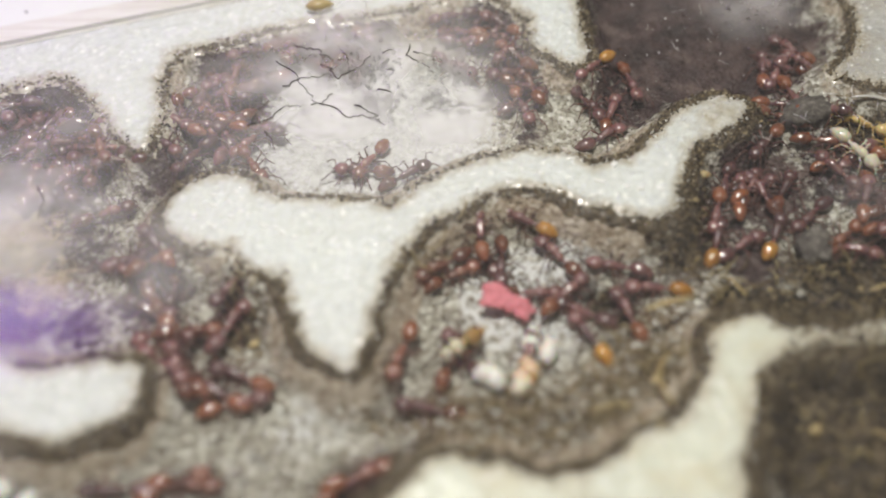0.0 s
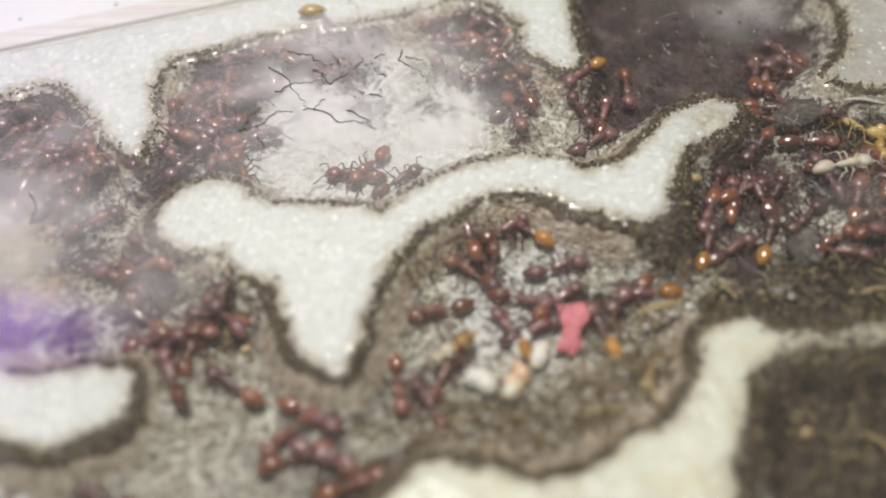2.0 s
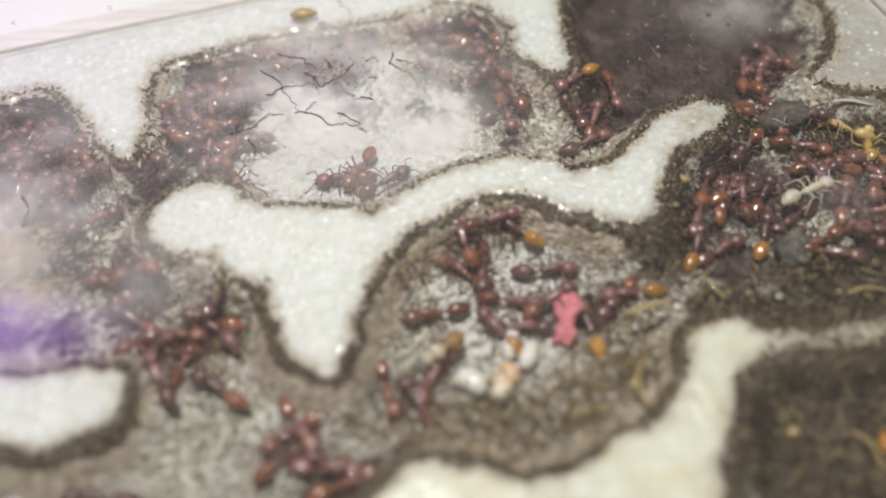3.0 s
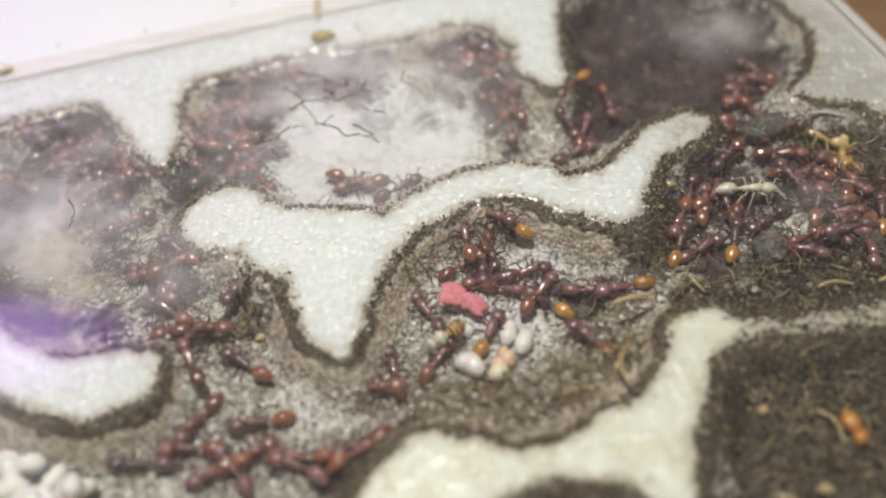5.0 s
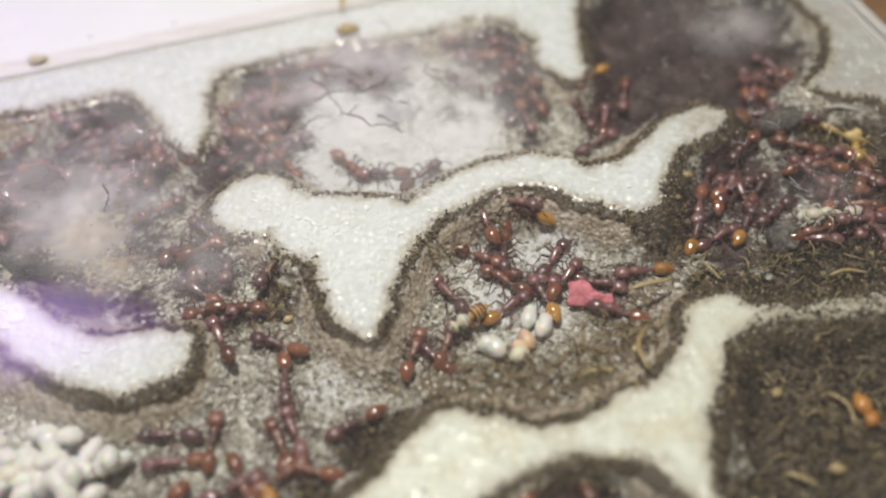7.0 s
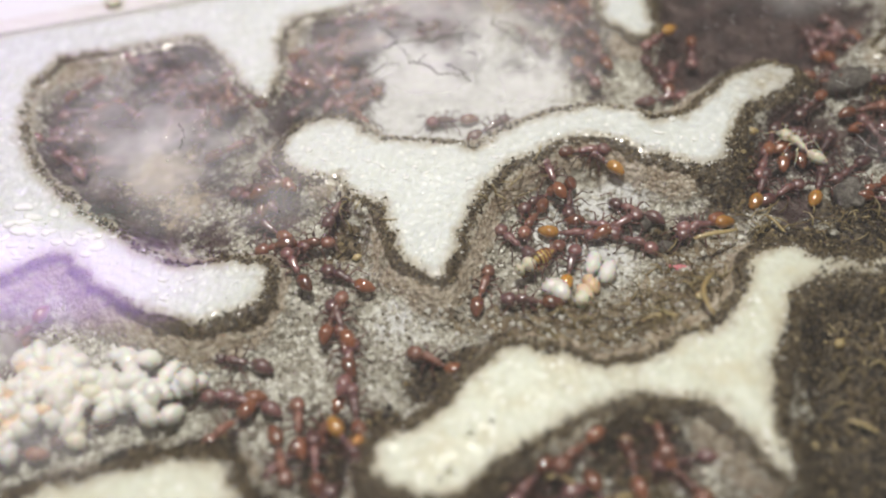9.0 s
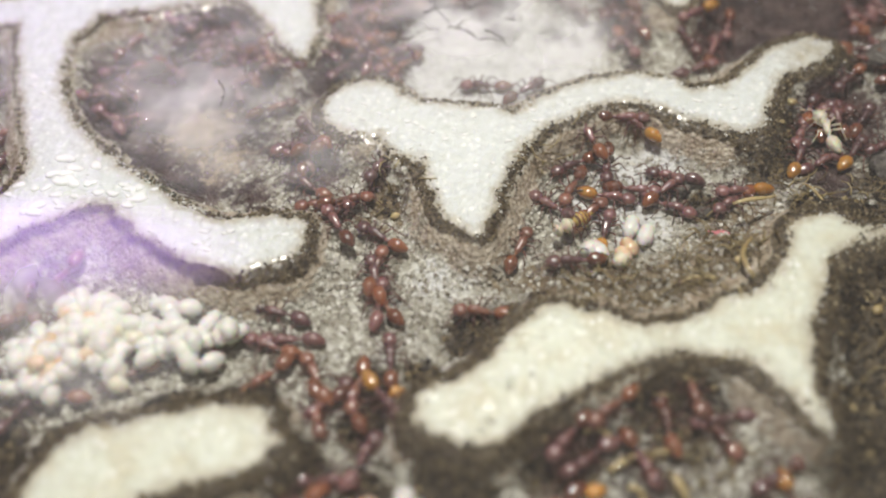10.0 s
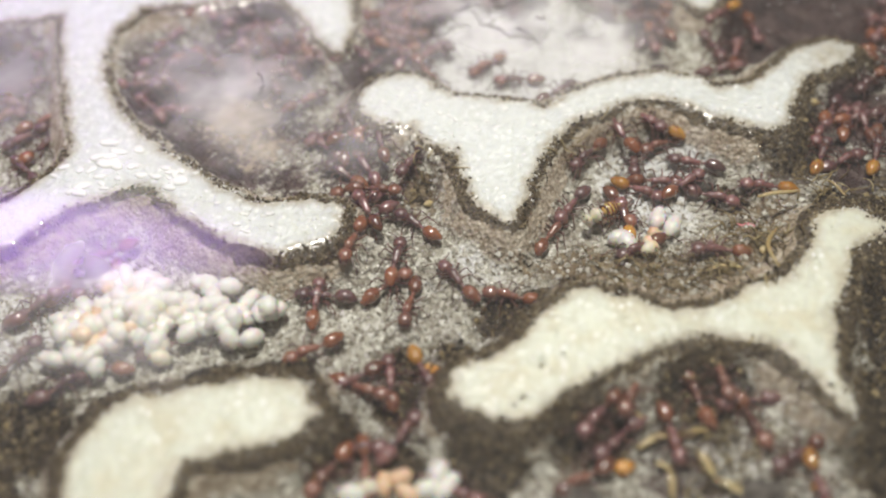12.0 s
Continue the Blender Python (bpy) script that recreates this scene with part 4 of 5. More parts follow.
for cx, cy, sx, sy, n in ((-5.0, 2.42, .55, .36, 62), (-4.15, 2.42, .28, .36, 20), (-5.5, 2.0, .4, .26, 24), (-3.6, 2.5, .16, .08, 5), (-5.3, 2.75, .3, .14, 9)):
    k = 0
    for tries in range(600):
        x, y = cx + rng.gauss(0, sx * .62), cy + rng.gauss(0, sy * .62)
        if k < n and near_at(x, y) > 0.20:
            rise = math.exp(-((x - cx) / sx) ** 2 - ((y - cy) / sy) ** 2)
            brood(rng.choice((0, 0, 0, 1, 2, 2, 3) if x < -4.6 else (0, 2, 2)), x, y, rng.uniform(0, 360), 0.06 + 0.2 * rise * rng.random(), rng.uniform(-25, 25))
            k += 1
# the nursery spot of the middle chamber and the lower passage
for which, x, y, turn in ((2, 0.86, 4.44, 75), (2, 1.03, 4.31, 70), (0, 0.38, 4.05, 20), (0, 0.46, 3.97, 120), (3, 0.82, 4.10, 120), (3, 0.74, 3.93, 110), (1, 0.72, 3.87, 40), (3, 0.22, 4.41, 30), (0, -1.46, 0.83, 80), (0, -1.54, 0.66, 20), (2, -1.36, 0.70, 60), (3, -1.84, 0.73, 30), (3, -1.99, 0.66, 100), (3, -1.74, 0.59, 150), (1, -2.14, 0.61, 10), (0, -2.29, 0.53, 0)):
    brood(which, x, y, turn)


# ---------------------------------------------------------------- scraps, seeds, straw
def straw_piece(ax, ay, bx, by, z, r, bend=0.0, name="straw", label="dry yellow straw splinter", material=None):
    pts = []
    for i in range(7):
        u = i / 6
        pts.append((ax + (bx - ax) * u - (by - ay) * bend * math.sin(math.pi * u), ay + (by - ay) * u + (bx - ax) * bend * math.sin(math.pi * u), z + 0.02 * math.sin(5 * u), r * (0.35 + 0.65 * math.sin(math.pi * (0.12 + 0.8 * u)))))
    return tagged(mesh_object(name, lathe(bmesh.new(), pts, 6, 0.6), material or STRAW), label, name)


straw_piece(2.00, 4.59, 2.52, 4.76, -0.05, 0.035)
for row in ((0.52, 1.29, 1.02, 1.50, .045, .1), (0.92, 1.50, 1.25, 1.58, .04, 0), (0.69, 1.14, 0.85, 1.08, .035, .1), (0.83, 1.10, 0.84, 0.78, .04, 0), (1.09, 1.30, 1.25, 1.06, .05, .1), (1.25, 1.04, 1.62, 0.87, .04, 0), (0.27, 1.64, 0.57, 1.58, .03, .2), (4.41, 4.89, 4.86, 4.94, .03, .1), (5.11, 4.94, 5.51, 5.08, .03, 0), (1.34, 3.50, 1.84, 3.59, .03, .1), (2.09, 3.47, 2.15, 4.07, .03, .2), (3.99, 3.35, 4.19, 2.95, .03, .2), (3.38, 2.46, 3.68, 2.35, .03, 0), (2.96, 5.11, 3.15, 4.86, .025, 0)):
    straw_piece(*row[:4], ground_at(row[0], row[1]) + 0.09, row[4], row[5])


def seed(x, y, r, material, label, name="seed", long=1.4, turn=0.0, z=None):
    bm = bulb(-r * long, r * long, r, 0, 0.45, 7, 9, 0.85)
    ob = mesh_object(name, bm, material)
    ob.matrix_basis = pose(x * CM, y * CM, ((ground_at(x, y) if z is None else z) + r * .8) * CM, 0, 0, turn)
    return tagged(ob, label, name)


for x, y, r, turn in ((0.38, 1.08, .085, 20), (4.31, 3.20, .10, 100), (4.37, 3.03, .08, 60), (-1.67, 1.96, .07, 10), (2.27, 1.07, .07, 40), (4.99, 2.84, .06, 0), (-2.64, 0.67, .07, 30)):
    seed(x, y, r, SEED_ORANGE, "bright orange seed lying on dark soil", turn=turn)
for x, y, r, turn in ((3.0, 6.55, .06, 0), (-2.0, 4.45, .05, 30), (3.5, 3.4, .06, 50), (3.9, 2.5, .07, 0), (1.75, 1.5, .05, 10), (2.0, 3.85, .05, 80)):
    seed(x, y, r, STRAW, "tan seed half buried in soil", turn=turn)
seed(-1.67, 9.44, .10, STRAW, "yellow seed husk stuck at the pane's edge", "husk", 1.9, 8, -0.02)
seed(-6.27, 8.85, .09, IVORY, "pale cream seed lying at the tray's edge", "seed", 1.7, 15, 0.0)
# the husk's mirror image in the frame, built as a solid yellow sliver
straw_piece(-1.81, 9.96, -1.86, 10.46, 0.03, 0.05, name="straw", label="yellow sliver standing in for the husk's reflection in the frame")

def pebble(x, y, r, turn, label):
    b = bmesh.new()
    bmesh.ops.create_icosphere(b, subdivisions=3, radius=1)
    for v in b.verts:
        k = 1 + 0.45 * noise.noise(v.co * 1.7 + Vector((x, y, r))) + 0.18 * noise.noise(v.co * 5 + Vector((y, x, 0)))
        v.co = Vector((v.co.x * k * r * 1.2, v.co.y * k * r * 0.9, v.co.z * k * r * 0.6)) * CM
    ob = mesh_object("pebble", b, STONE)
    ob.matrix_basis = pose(x * CM, y * CM, (ground_at(x, y) + r * 0.3) * CM, 0, 0, turn)
    return tagged(ob, label, "pebble", "pebbles in the soil")


def stone_material():
    m, t, p = nodes_of("grey_stone")
    t.links.new(ramp(t, noise_tex(t, 900, 6, 0.7), (0.35, (0.07, 0.06, 0.052)), (0.53, (0.19, 0.17, 0.15)), (0.72, (0.42, 0.39, 0.35))), p.inputs["Base Color"])
    p.inputs["Roughness"].default_value = 0.7
    bump(t, p, noise_tex(t, 1600, 5, 0.7), 1.0, 0.0008)
    return m


STONE = stone_material()
for x, y, r, turn in ((4.42, 7.55, .26, 20), (4.1, 5.62, .22, 60), (3.15, 6.05, .12, 40), (4.75, 6.9, .14, 10), (5.3, 5.7, .18, 80), (1.75, 4.75, .1, 0), (1.5, 5.1, .12, 30), (1.7, 0.9, .2, 15), (-.1, .7, .18, 0)):
    pebble(x, y, r, turn, "rough brown-grey pebble half sunk in soil")

# dried winged insect among the brood
corpse = new("dead_insect")
tagged(corpse, "dried straw-coloured insect with brown stripes and thin legs", "insect")
corpse.matrix_basis = pose(0.15 * CM, 4.33 * CM, (FLOOR + 0.16) * CM, 0, 0, 218)
skull = part("head", bulb(0.15, 0.28, 0.085, 0.07, 0.5), IVORY, corpse)
for side in (1, -1):
    part("eye", bulb(0.235, 0.262, 0.014, 0.125, 0.5, 5, 7), BLACK_THREAD, skull, "black eye").location = (0, 0.032 * side * CM, 0)
part("thorax", bulb(-0.02, 0.17, 0.1, 0.07, 0.5), IVORY, corpse)
part("abdomen", bulb(-0.30, 0.0, 0.095, 0.06, 0.6), GOLD_BODY, corpse)
for x, r in ((-0.06, .088), (-0.11, .099), (-0.16, .096), (-0.21, .084), (0.06, .102)):
    part("stripe", lathe(bmesh.new(), [(x - .012, 0, .062, r * .9), (x - .008, 0, .062, r * 1.02), (x + .008, 0, .062, r * 1.02), (x + .012, 0, .062, r * .9)], 10), BROWN_GASTER, corpse, "brown stripe")
for side in (1, -1):
    for k in range(3):
        part("leg", lathe(bmesh.new(), [(.1 - k * .07, .06 * side, .06, .01), (.12 - k * .09, .16 * side, .10, .008), (.14 - k * .12, .26 * side, -.08, .005)], 5), LEG_DARK, corpse)

straw_piece(5.0, 7.72, 5.55, 7.66, -0.12, 0.026, .05, "wing_fragment", "translucent grey insect wing fragment", ACRYLIC)

# golden dead ants beside the right border
for x, y, turn in ((5.1, 7.4, 150), (5.45, 7.2, 250)):
    place_ant("y", x, y, turn, foot_height(x, y), 30)


def scrap_material():
    m, t, p = nodes_of("pink_crumb")
    t.links.new(ramp(t, noise_tex(t, 1300, 5, 0.7), (0.35, (0.60, 0.17, 0.20)), (0.6, (0.84, 0.31, 0.36))), p.inputs["Base Color"])
    p.inputs["Roughness"].default_value = 0.75
    p.inputs["Subsurface Weight"].default_value = 0.3
    p.inputs["Subsurface Radius"].default_value = (0.0008, 0.0004, 0.0004)
    bump(t, p, noise_tex(t, 1800, 4, 0.7), 0.8, 0.0003)
    return m


def scrap_mesh():
    """A torn, two-lobed crumb: a ragged rim round a lumpy thin body."""
    bm = bmesh.new()
    r2 = random.Random(5)
    lobes = ((-0.13, 0.05, 0.16), (0.16, -0.09, 0.12), (0.03, -0.02, 0.10))
    n, rings = 44, 6
    layers = []
    for side in (1, -1):
        grid = []
        for q in range(1, rings + 1):
            ring = []
            for k in range(n):
                a = k * math.tau / n
                reach = 0.05
                while reach < 0.5 and min(math.hypot(math.cos(a) * reach - x, math.sin(a) * reach - y) - r for x, y, r in lobes) < 0:
                    reach += 0.01
                reach *= 1 + 0.34 * noise.noise(Vector((math.cos(a) * 3, math.sin(a) * 3, 4.2))) + 0.13 * noise.noise(Vector((math.cos(a) * 9, math.sin(a) * 9, 1.7)))
                u = q / rings
                x, y = math.cos(a) * reach * u, math.sin(a) * reach * u
                wave = 0.05 * noise.noise(Vector((x * 5, y * 5, 0.3))) + 0.02 * noise.noise(Vector((x * 16, y * 16, 2.0)))
                ring.append(bm.verts.new((x * CM, y * CM, (wave + side * 0.045 * (1 - u ** 3) + side * 0.006) * CM)))
            grid.append(ring)
        centre = bm.verts.new((0, 0, side * 0.05 * CM))
        for k in range(n):
            j = (k + 1) % n
            bm.faces.new((centre, grid[0][k], grid[0][j]))
            for q in range(rings - 1):
                bm.faces.new((grid[q][k], grid[q + 1][k], grid[q + 1][j], grid[q][j]))
        layers.append(grid[-1])
    for k in range(n):
        j = (k + 1) % n
        bm.faces.new((layers[0][k], layers[1][k], layers[1][j], layers[0][j]))
    bmesh.ops.recalc_face_normals(bm, faces=bm.faces[:])
    return bm


scrap = tagged(mesh_object("pink_scrap", scrap_mesh(), scrap_material()), "crumpled pink scrap dragged along by ants", "scrap")


# ---------------------------------------------------------------- threads on the pane
def thread(*way, r=0.007):
    """A kinked rootlet through the given plan points, thinning to its end."""
    r2 = random.Random(int(way[0][0] * 100) + 7)
    pts = []
    for (ax, ay), (bx, by) in zip(way, way[1:]):
        n = max(2, int(math.hypot(bx - ax, by - ay) / 0.045))
        pts += [(ax + (bx - ax) * k / n + r2.uniform(-.026, .026), ay + (by - ay) * k / n + r2.uniform(-.026, .026)) for k in range(n)]
    pts.append(way[-1])
    rings = [(x, y, 0.074, r * (1 - 0.55 * k / len(pts)) * r2.uniform(.7, 1.3)) for k, (x, y) in enumerate(pts)]
    tagged(mesh_object("thread", lathe(bmesh.new(), rings, 5), BLACK_THREAD), "thin black rootlet lying on the misted glass", "thread", "threads on the glass")


thread((-2.30, 7.21), (-2.23, 7.44), (-2.13, 7.57))
thread((-2.32, 7.18), (-2.13, 7.25), (-2.03, 7.36), (-1.93, 7.48), (-1.73, 7.47), r=.0085)
thread((-2.12, 8.29), (-1.88, 8.10), (-1.73, 7.80), (-1.58, 7.56), (-1.46, 7.50))
thread((-1.46, 7.50), (-1.30, 7.42), (-1.17, 7.27), (-1.02, 7.32), (-0.83, 7.26), (-0.71, 7.15), r=.0085)
thread((-1.62, 7.50), (-1.50, 7.52), (-1.36, 7.69))
thread((-1.97, 7.83), (-1.74, 7.98), (-1.57, 8.00), (-1.43, 8.05), (-1.36, 7.93))
thread((-1.59, 8.24), (-1.44, 8.15), (-1.34, 7.97), (-1.19, 8.08), (-1.04, 8.20), (-0.93, 8.38), r=.009)
thread((-1.30, 8.52), (-1.25, 8.39), (-1.20, 8.23))
thread((-0.45, 8.60), (-0.48, 8.37), (-0.28, 8.24), (-0.15, 8.06), r=.009)
thread((-0.40, 8.45), (-0.20, 8.38), (-0.12, 8.25))
thread((-1.07, 7.49), (-0.91, 7.37), (-0.79, 7.29), (-0.73, 7.15))
thread((-0.81, 8.44), (-0.65, 8.50))
thread((-0.75, 8.10), (-0.63, 8.10))
thread((-0.82, 7.77), (-0.66, 7.71), r=.0085)
thread((-1.90, 8.60), (-1.62, 8.50), (-1.40, 8.30))
thread((-4.56, 6.27), (-4.45, 6.02), (-4.43, 5.78))
thread((-1.26, 9.73), (-1.03, 9.44), r=.006)
thread((-2.10, 7.05), (-1.98, 6.80), r=.007)


# ---------------------------------------------------------------- water beads on the pane
def bead_material():
    m, t, p = nodes_of("water")
    p.inputs["Base Color"].default_value = (0.97, 0.98, 0.98, 1)
    p.inputs["Roughness"].default_value = 0.02
    p.inputs["Transmission Weight"].default_value = 1.0
    p.inputs["IOR"].default_value = 1.33
    return m


WATER = bead_material()


def cap_mesh(bm, x, y, z, r, sides=9, rings=3):
    prev = None
    for k in range(rings + 1):
        a = k / rings * math.pi / 2
        if k == rings:
            tip = bm.verts.new((x * CM, y * CM, (z + r * .6) * CM))
            for j in range(sides):
                bm.faces.new((prev[j], prev[(j + 1) % sides], tip))
        else:
            ring = [bm.verts.new(((x + math.cos(j * math.tau / sides) * r * math.cos(a)) * CM, (y + math.sin(j * math.tau / sides) * r * math.cos(a)) * CM, (z + r * .6 * math.sin(a)) * CM)) for j in range(sides)]
            if prev:
                for j in range(sides):
                    bm.faces.new((prev[j], prev[(j + 1) % sides], ring[(j + 1) % sides], ring[j]))
            prev = ring
    return bm


bead_mesh = bpy.data.meshes.new("water_bead")
bm = cap_mesh(bmesh.new(), 0, 0, 0, 0.04)
bm.to_mesh(bead_mesh)
bm.free()
bead_mesh.materials.append(WATER)
for f in bead_mesh.polygons:
    f.use_smooth = True
SPOTS = [(1.31, 3.71), (1.35, 3.72), (1.09, 3.63), (1.01, 3.50), (0.84, 3.46), (1.21, 3.38), (3.09, 8.79), (3.44, 8.46), (2.73, 7.76), (3.75, 9.25), (3.25, 9.56), (4.71, 5.59), (2.16, 5.62), (2.01, 5.47)]
for x, y in SPOTS + [(rng.uniform(-.9, 2.6), rng.uniform(.9, 2.2)) for _ in range(34)] + [(rng.uniform(3.0, 5.0), rng.uniform(2.0, 4.3)) for _ in range(20)] + [(rng.uniform(2.2, 5.2), rng.uniform(8.3, 10)) for _ in range(20)]:
    ob = new("water_bead", bead_mesh)
    k = rng.uniform(.5, 1.25)
    ob.matrix_basis = Matrix.LocRotScale((x * CM, y * CM, 0.062 * CM), Euler((0, 0, rng.uniform(0, 6))), (k, k * rng.uniform(.7, 1), k))
    tagged(ob, "clear water bead on the glass cover", "water bead", "water beads")

bm = bmesh.new()
for cx, cy, sx, sy, n in ((-.95, 8.1, .35, .3, 260), (-.15, 8.15, .25, .22, 130), (-1.6, 8.8, .8, .3, 90), (-2.6, 8.7, .5, .4, 60), (.9, 8.9, .5, .4, 60), (3.4, 9, 1, .7, 60), (-5.2, 7.4, .7, .4, 60), (0, 5, 4.5, 3.5, 420), (3.5, 6.5, 2, 1.5, 160), (.8, 1.8, 2, 1, 120), (-5, 3.5, 3, 2, 120), (0, 8.6, 3.5, .8, 260), (3.6, 9.0, 1.4, 1.0, 160), (-5, 6.5, 2, 1.4, 140), (4.4, 6.4, 1.4, 1.4, 160)):
    for _ in range(n):
        cap_mesh(bm, cx + rng.gauss(0, sx * .6), cy + rng.gauss(0, sy * .6), 0.061, rng.uniform(.006, .016), 6, 2)
for cx, cy, sx, sy, n in ((-.95, 8.1, .33, .26, 170), (-.15, 8.12, .2, .2, 70), (.15, 7.95, .15, .15, 30)):
    for _ in range(n):
        cap_mesh(bm, cx + rng.gauss(0, sx * .6), cy + rng.gauss(0, sy * .6), 0.061, rng.uniform(.014, .03), 8, 3)
tagged(mesh_object("condensation", bm, WATER), "fine condensation droplets on the glass cover", "condensation", kind="stuff")


# ---------------------------------------------------------------- air bubbles under the pane
def bubble_material():
    m, t, p = nodes_of("trapped_air")
    t.links.new(ramp(t, noise_tex(t, 1500, 3), (0.3, (0.80, 0.80, 0.79)), (0.7, (0.88, 0.88, 0.87))), p.inputs["Base Color"])
    p.inputs["Roughness"].default_value = 0.15
    p.inputs["Coat Weight"].default_value = 0.6
    return m


AIR = bubble_material()
r9 = random.Random(31)


def air_bubble(x, y, r):
    """A flat, uneven blister with a rounded border."""
    b = bmesh.new()
    sides, rows = 16, ((1.0, 0.0), (0.97, 0.3), (0.82, 0.75), (0.5, 0.95))
    wave = [1 + 0.16 * math.sin(2 * k * math.tau / sides + x * 9) + 0.09 * math.sin(3 * k * math.tau / sides + y * 7) for k in range(sides)]
    rings = [[b.verts.new((math.cos(k * math.tau / sides) * r * q * wave[k] * CM, math.sin(k * math.tau / sides) * r * q * wave[k] * 0.62 * CM, h * min(0.03, r * 0.3) * CM)) for k in range(sides)] for q, h in rows]
    tip = b.verts.new((0, 0, min(0.03, r * 0.3) * CM))
    for p, q in zip(rings, rings[1:]):
        for k in range(sides):
            b.faces.new((p[k], p[(k + 1) % sides], q[(k + 1) % sides], q[k]))
    for k in range(sides):
        b.faces.new((rings[-1][k], rings[-1][(k + 1) % sides], tip))
    ob = mesh_object("air_bubble", b, AIR)
    ob.matrix_basis = pose(x * CM, y * CM, (ground_at(x, y) + 0.002) * CM, 0, 0, r9.uniform(-40, 40))
    tagged(ob, "flat white air bubble between plaster and glass", "air bubble", "air bubbles")


for cx, cy, sx, sy, n, low, high in ((-6.2, 4.4, .6, .35, 26, .05, .13), (-5.2, 4.25, .5, .25, 14, .04, .09), (-7.0, 5.8, .25, .7, 12, .03, .06), (-4.2, 3.65, .6, .2, 10, .03, .06), (-2.4, 6.0, .5, .25, 10, .025, .05), (-1.2, 5.5, .7, .35, 16, .025, .05), (1.9, 6.3, .5, .25, 10, .03, .06), (-4.3, .8, .4, .4, 10, .015, .03), (-.6, 1.8, .4, .3, 10, .012, .025)):
    k = tries = 0
    while k < n and tries < 400:
        tries += 1
        x, y, r = cx + r9.gauss(0, sx * .7), cy + r9.gauss(0, sy * .7), r9.uniform(low, high)
        if near_at(x, y) < -r - .04:
            air_bubble(x, y, r)
            k += 1


# ---------------------------------------------------------------- loose grains
def grain_material(name, *stops):
    m, t, p = nodes_of(name)
    g = t.nodes.new("ShaderNodeNewGeometry")
    t.links.new(ramp(t, g.outputs["Random Per Island"], *stops), p.inputs["Base Color"])
    p.inputs["Roughness"].default_value = 0.35
    bump(t, p, noise_tex(t, 5000, 3), 0.4, 0.0001)
    return m


def scatter(name, label, material, spots, sides):
    """Many small angular crumbs in one mesh; spots are (x, y, z, r)."""
    base = np.array([(1, 0, 0), (-1, 0, 0), (0, 1, 0), (0, -1, 0), (0, 0, 1), (0, 0, -1)], float)
    faces = np.array([(0, 2, 4), (2, 1, 4), (1, 3, 4), (3, 0, 4), (2, 0, 5), (1, 2, 5), (3, 1, 5), (0, 3, 5)])
    spots = np.array(spots)
    r3 = np.random.RandomState(sides)
    n = len(spots)
    shape = base[None] * r3.uniform(.55, 1.25, (n, 6, 1)) + r3.uniform(-.25, .25, (n, 6, 3))
    a = r3.uniform(0, 6.28, n)
    c, s = np.cos(a)[:, None], np.sin(a)[:, None]
    x, y = shape[..., 0] * c - shape[..., 1] * s, shape[..., 0] * s + shape[..., 1] * c
    co = np.stack([x, y, shape[..., 2]], -1) * spots[:, None, 3:4] + spots[:, None, :3]
    f = (faces[None] + (np.arange(n) * 6)[:, None, None]).reshape(-1, 3)
    me = bpy.data.meshes.new(name)
    me.from_pydata((co.reshape(-1, 3) * CM).tolist(), [], f.tolist())
    me.materials.append(material)
    return tagged(new(name, me), label, "grains", kind="stuff")


r4 = np.random.RandomState(9)


def pick(n, test, r_low, r_high, lift):
    out = []
    while len(out) < n:
        x, y = r4.uniform(-9.2, 6.8), r4.uniform(-.2, 10.4)
        i, j = int((x - X0) / STEP), int((y - Y0) / STEP)
        if INSIDE[j, i] and test(NEAR[j, i], j, i):
            r = r4.uniform(r_low, r_high) * r4.uniform(.6, 1.2)
            out.append((x, y, HEIGHT[j, i] + lift * r, r))
    return out


def sandy(d, j, i):
    return d > .25 and FIELDS["soil"][j, i] < .55 and FIELDS["wine"][j, i] < .5 and (FIELDS["pale"][j, i] < .5 or gy[j] < 6)


scatter("sand_grains", "pale grey sand grains strewn on the floor", grain_material("sand_grain", (0, (.25, .22, .175)), (.3, (.45, .42, .355)), (.7, (.62, .60, .53)), (1, (.82, .81, .76))), pick(15000, sandy, .014, .046, .25), 1)
scatter("soil_crumbs", "dark brown soil crumbs along the walls", grain_material("soil_crumb", (0, (.026, .019, .012)), (.35, (.07, .05, .028)), (.68, (.16, .12, .065)), (.88, (.30, .24, .14)), (1, (.5, .44, .32))), pick(20000, lambda d, j, i: -.09 < d < RIM[j, i] + .05 and r4.rand() < FIELDS["dirt"][j, i] + .12 * (d > -.05), .007, .028, .1), 2)
scatter("dark_crumbs", "dark soil crumbs on the chamber floor", grain_material("dark_crumb", (0, (.022, .018, .016)), (.6, (.07, .055, .04)), (.9, (.20, .15, .08)), (1, (.45, .36, .2))), pick(11000, lambda d, j, i: d > .2 and FIELDS["soil"][j, i] > .6, .012, .045, .3), 3)
scatter("plaster_grains", "glassy white grains on the plaster", grain_material("plaster_grain", (0, (.62, .62, .58)), (1, (.88, .88, .86))), pick(6500, lambda d, j, i: d < .03 and r4.rand() < .1 + .9 * (d > -.12), .010, .030, -.45), 4)


